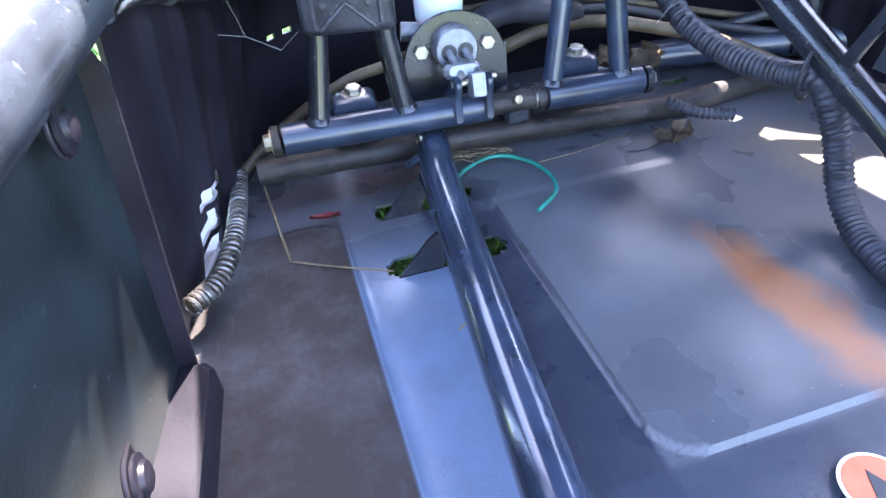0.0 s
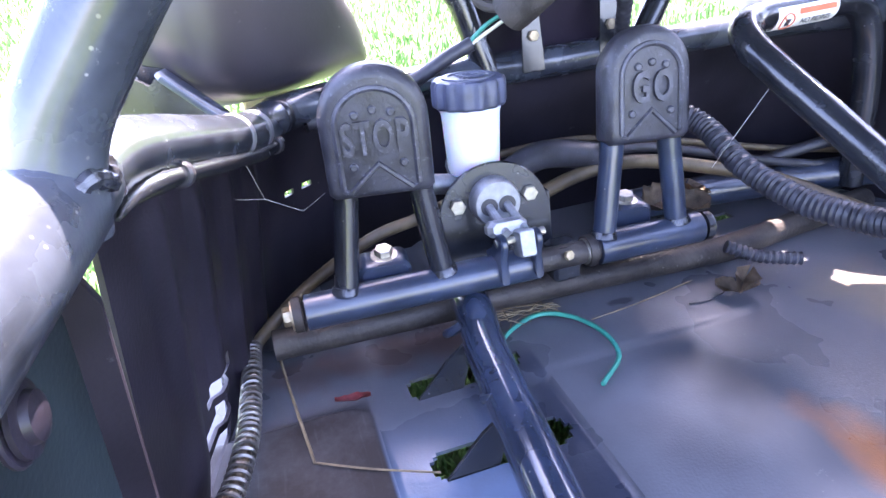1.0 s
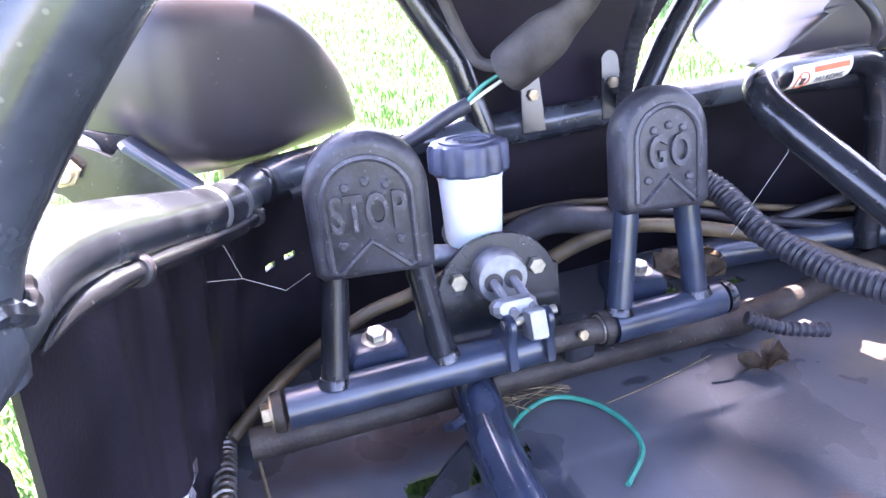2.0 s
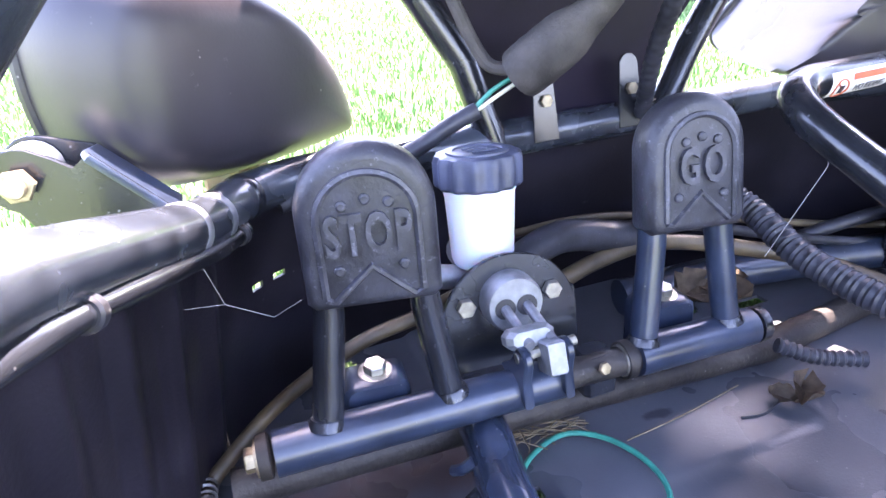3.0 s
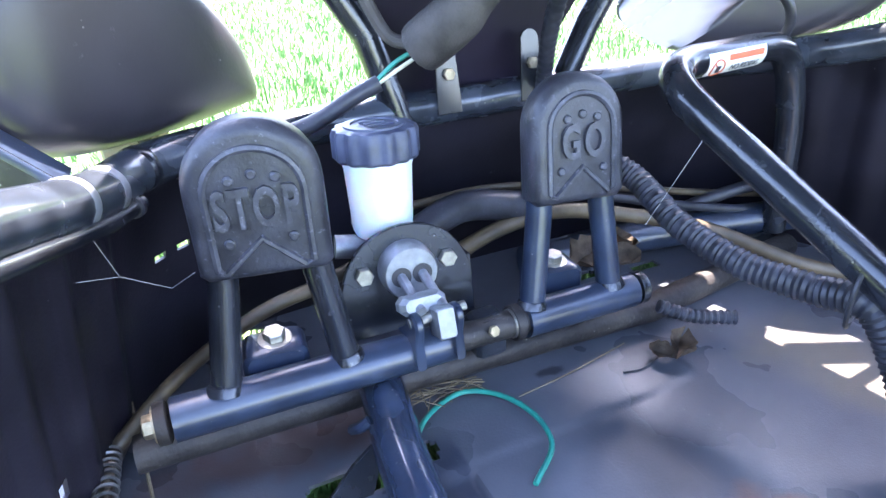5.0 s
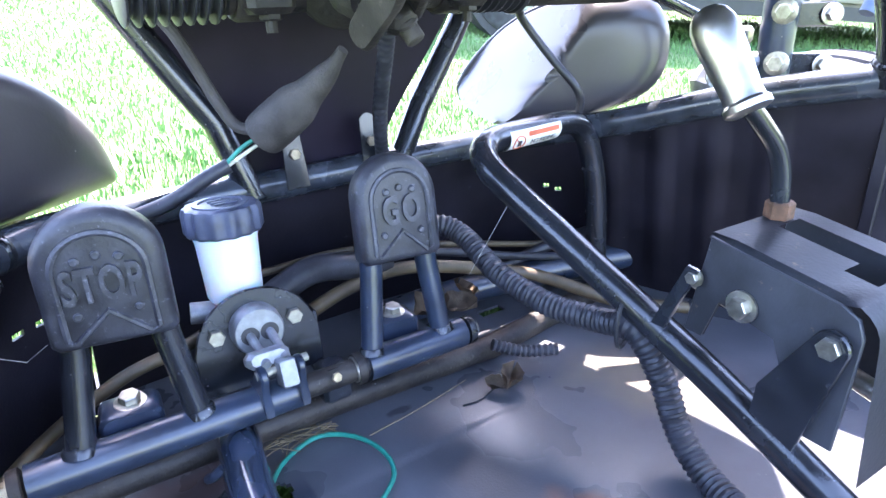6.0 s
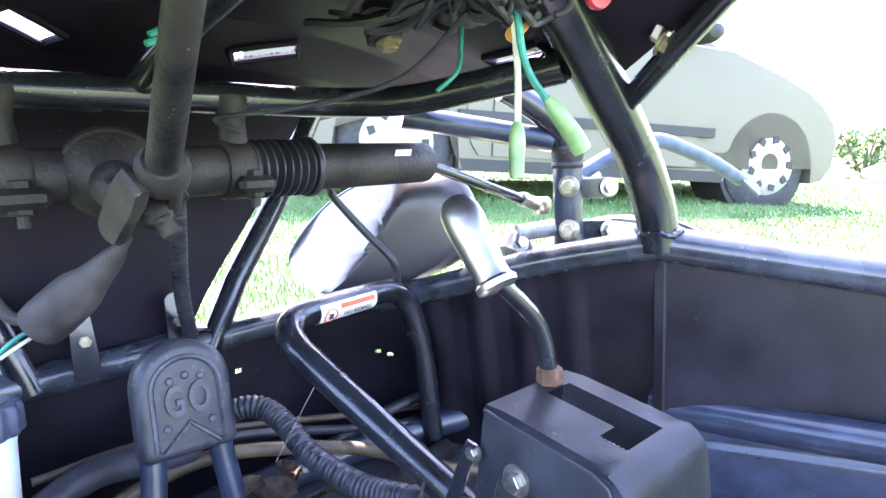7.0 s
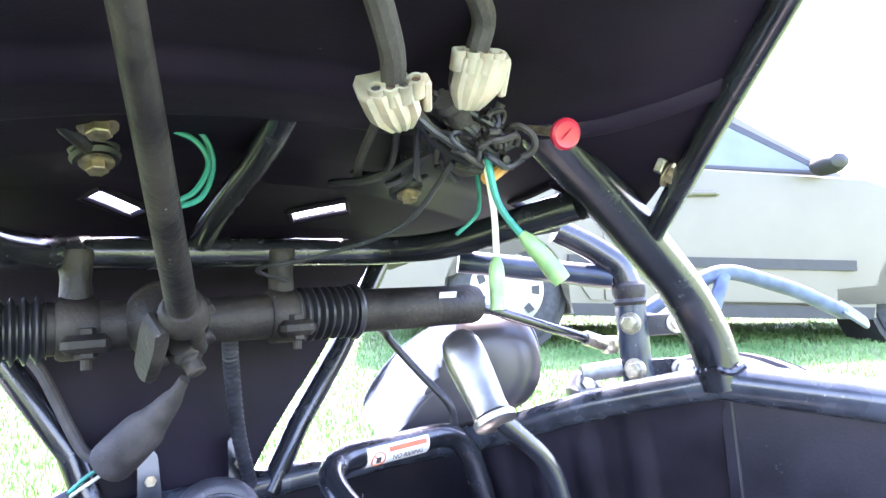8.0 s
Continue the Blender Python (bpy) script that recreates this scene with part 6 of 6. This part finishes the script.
        for k in range(9):
            a = 2 * math.pi * k / 9
            part("hubcap_hole", plate(bmesh.new(), M @ pose(cx + 0.158 * math.cos(a), -0.0065, 0.158 * math.sin(a), 90, math.degrees(-a) * 0, 0) @ pose(0, 0, 0, 0, 0, -math.degrees(a) + 90) @ Matrix.Translation((0, 0, -0.002)),
                                      [(-0.026, -0.020), (0.026, -0.020), (0.020, 0.022), (-0.020, 0.022)], 0.006, 0.001), TRIM, w)
        part("arch_liner", lathe(bmesh.new(), M @ Matrix.Translation((cx, 0.06, -0.02)) @ pose(0, 0, 0, -90, 0, 0), [(0, 0.352), (0.30, 0.352), (0.31, 0.1)], 32), TRIM, t)
    return t


make_car()

# ---- garden edge behind the car ----
def make_shrub(at, r, h, seed):
    t = thing("shrub", "loose green garden shrub beyond the car", "shrub", at, "shrubs at the lawn's edge")
    rng = random.Random(seed)
    for k in range(5):
        a = 2 * math.pi * k / 5
        part("stem", tube(bmesh.new(), curve_points([at, Vector(at) + V(0.3 * r * math.cos(a), 0.3 * r * math.sin(a), 0.4 * h), Vector(at) + V(0.7 * r * math.cos(a), 0.7 * r * math.sin(a), 0.85 * h)], 4), 0.012, 6), STRAW, t)
    bm = bmesh.new()
    for k in range(700):
        a, u, s = rng.uniform(0, 6.283), rng.random() ** 0.5, rng.uniform(0.025, 0.06)
        z = h * (0.15 + 0.85 * rng.random())
        w = r * u * (1.1 - 0.6 * abs(z / h - 0.45)) * (1 + 0.25 * math.sin(3 * a + seed))
        m = Matrix.Translation(Vector(at) + V(w * math.cos(a), w * math.sin(a), z)) @ pose(0, 0, 0, rng.uniform(-70, 70), rng.uniform(-70, 70), rng.uniform(0, 360))
        bm.faces.new([bm.verts.new(m @ V(*q, 0)) for q in ((-s, 0), (0, -0.4 * s), (s, 0), (0, 0.4 * s))])
    part("crown", bm, SHRUB, t, smooth=False)


for x, y, r, h, sd in ((8.7, 1.55, 0.38, 0.55, 1), (9.6, 2.6, 0.5, 0.8, 2), (8.4, 0.7, 0.45, 0.5, 3)):
    make_shrub((x, y, ground_z(x, y)), r, h, sd)
for x, y, s, sd in ((8.1, 1.75, 0.20, 1), (8.4, 1.35, 0.16, 2), (8.0, 1.15, 0.22, 3), (8.5, 2.0, 0.15, 4)):
    bm = bmesh.new()
    bmesh.ops.create_icosphere(bm, subdivisions=3, radius=s)
    for v in bm.verts:
        v.co *= 1 + 0.30 * noise.noise(v.co * (2.2 / s) * 0.5 + V(sd * 3, 0, 0))
        v.co.z *= 0.7
    bm.transform(Matrix.Translation((x, y, ground_z(x, y) + 0.3 * s)))
    solid("stone", bm, STONE, "pale rough garden stone at the lawn's edge", "stone", "garden stones")

# ---- litter, threads, stickers ----
def leaf(at, size, turn, tilt, mat, label, seed, curl=0.5, width=0.36):
    rng = random.Random(seed)
    bm = bmesh.new()
    m = Matrix.Translation(at) @ pose(0, 0, 0, tilt, 0, turn)
    rows = []
    for i in range(9):
        u = i / 8
        w = size * width * math.sin(math.pi * min(1, u * 0.93 + 0.05)) ** 0.8 * (1 + 0.25 * rng.uniform(-1, 1))
        rows.append([bm.verts.new(m @ V((u - 0.5) * size, w * k, size * curl * (abs(k) ** 1.6 * 0.45 + 0.10 * rng.random()) + size * 0.2 * (u - 0.5) ** 2)) for k in (-1, -0.5, 0, 0.5, 1)])
    for a, b in zip(rows, rows[1:]):
        for k in range(4):
            bm.faces.new((a[k], a[k + 1], b[k + 1], b[k]))
    bmesh.ops.solidify(bm, geom=bm.faces[:], thickness=0.0006)
    return solid("leaf", bm, mat, label, "leaf", "dead leaves")


leaf((0.295, 0.420, 0.010), 0.030, 40, 15, LEAF, "curled brown dead leaf on the floor", 3, 0.9)
leaf((0.284, 0.424, 0.009), 0.020, 120, -25, LEAF, "curled brown dead leaf on the floor", 4, 0.9)
leaf((-0.045, 0.420, 0.0075), 0.026, -8, 4, REDLEAF, "slim red-brown leaf on the floor", 5, 0.3, 0.13)
leaf((0.270, 0.515, 0.055), 0.045, 20, 30, LEAF, "pale dead leaf caught between the hoses", 6, 0.6)
leaf((0.300, 0.505, 0.050), 0.040, -40, 20, LEAF, "pale dead leaf caught between the hoses", 7, 0.6)
leaf((0.330, 0.535, 0.045), 0.035, 80, 20, LEAF, "pale dead leaf caught between the hoses", 8, 0.6)
bm = bmesh.new()
rng = random.Random(9)
for k in range(26):
    p = V(0.085 + 0.05 * rng.random(), 0.455 + 0.02 * rng.random(), 0.009 + 0.006 * rng.random())
    d = V(rng.uniform(-1, 1), rng.uniform(-0.4, 0.4), rng.uniform(-0.1, 0.15)).normalized() * rng.uniform(0.012, 0.04)
    tube(bm, [p - d / 2, p + V(0, 0.002, 0.001), p + d / 2], 0.0005, 4)
tagged(mesh_object("dry_grass", bm, STRAW), "wisp of dry grass under the pedals", "dry grass", "", "stuff")
for pts, r, mt, lab_ in (([(-0.097, 0.554, 0.03), (-0.088, 0.45, 0.012), (-0.08, 0.372, 0.0075)], 0.0011, STRAW, "thin dry stalk leaning on the floor"),
                         ([(-0.08, 0.372, 0.0075), (-0.045, 0.352, 0.0072), (-0.006, 0.336, 0.004)], 0.0007, STRAW, "thin thread lying across the floor"),
                         ([(0.245, 0.423, 0.0065), (0.262, 0.420, 0.0065), (0.281, 0.425, 0.007)], 0.0008, INK, "thin dark stem on the floor"),
                         ([(0.038, 0.295, 0.004), (0.030, 0.270, 0.002), (0.022, 0.262, 0.002)], 0.0008, STRAW, "thin dry stalk beside the floor tube"),
                         ([(0.16, 0.437, 0.0065), (0.21, 0.442, 0.0066), (0.27, 0.452, 0.0068)], 0.0005, STRAW, "thin dry stalk on the floor")):
    solid("stalk", tube(bmesh.new(), curve_points(pts, 5), r, 6), mt, lab_, "twig", "dry stalks")
for pts in ([(-0.082, 0.494, 0.176), (-0.074, 0.50, 0.142), (-0.049, 0.50, 0.127), (-0.034, 0.468, 0.150)], [(-0.108, 0.47, 0.160), (-0.074, 0.50, 0.142)],
            [(0.331, 0.462, 0.192), (0.318, 0.45, 0.170), (0.272, 0.448, 0.115)]):
    solid("spider_thread", tube(bmesh.new(), pts, 0.00021, 4), WEB, "pale dusty spider thread", "thread", "spider threads")
for c, r, lab_, low in (((0.188, 0.080, 0.004), 0.020, "round orange warning sticker on the floor", False), ((0.603, 0.128, 0.0075), 0.020, "round white sticker with an orange lower half", True)):
    t = thing("sticker", lab_, "sticker", c, "floor stickers")
    m = Matrix.Translation(c)
    part("disc", lathe(bmesh.new(), m, [(0, r), (0.0005, r)], 40), LABEL, t)
    up_ = m @ Matrix.Translation((0, 0, 0.0006))
    if low:
        part("print", plate(bmesh.new(), up_, arc(0, 0, r * 0.92, 190, 350, 16), 0.0003), ORANGE, t)
        part("text_bar", block(bmesh.new(), up_ @ Matrix.Translation((0, r * 0.1, 0.0002)), (r * 1.2, r * 0.12, 0.0004), 0.0001), INK, t)
    else:
        part("print", lathe(bmesh.new(), up_, [(0, r * 0.90), (0.0003, r * 0.90)], 40), ORANGE, t)
        part("sign", plate(bmesh.new(), m @ Matrix.Translation((0, 0, 0.0011)), [(-r * 0.4, -r * 0.35), (r * 0.4, -r * 0.35), (0, r * 0.5)], 0.0003), INK, t)

# side panel bolts
for p, w in (((-0.1335, 0.205, 0.214), (1, 0, 0)), ((-0.143, 0.140, 0.100), (1, 0, 0))):
    t = thing("panel_bolt", "domed black bolt on a large washer in the side panel", "bolt", p, "panel bolts")
    m = along(p, Vector(p) + Vector(w))
    part("dome", lathe(bmesh.new(), m, [(0, 0.0098), (0.0014, 0.0098), (0.002, 0.0068), (0.004, 0.0062), (0.0052, 0.003)], 22), SHEET, t)
    part("tab", plate(bmesh.new(), m @ pose(0, 0, -0.0025, 0, 0, 90), [(-0.010, -0.010), (0.010, -0.010)] + arc(0, 0.0, 0.0115, 0, 180, 10), 0.002, 0.0006), SHEET, t)
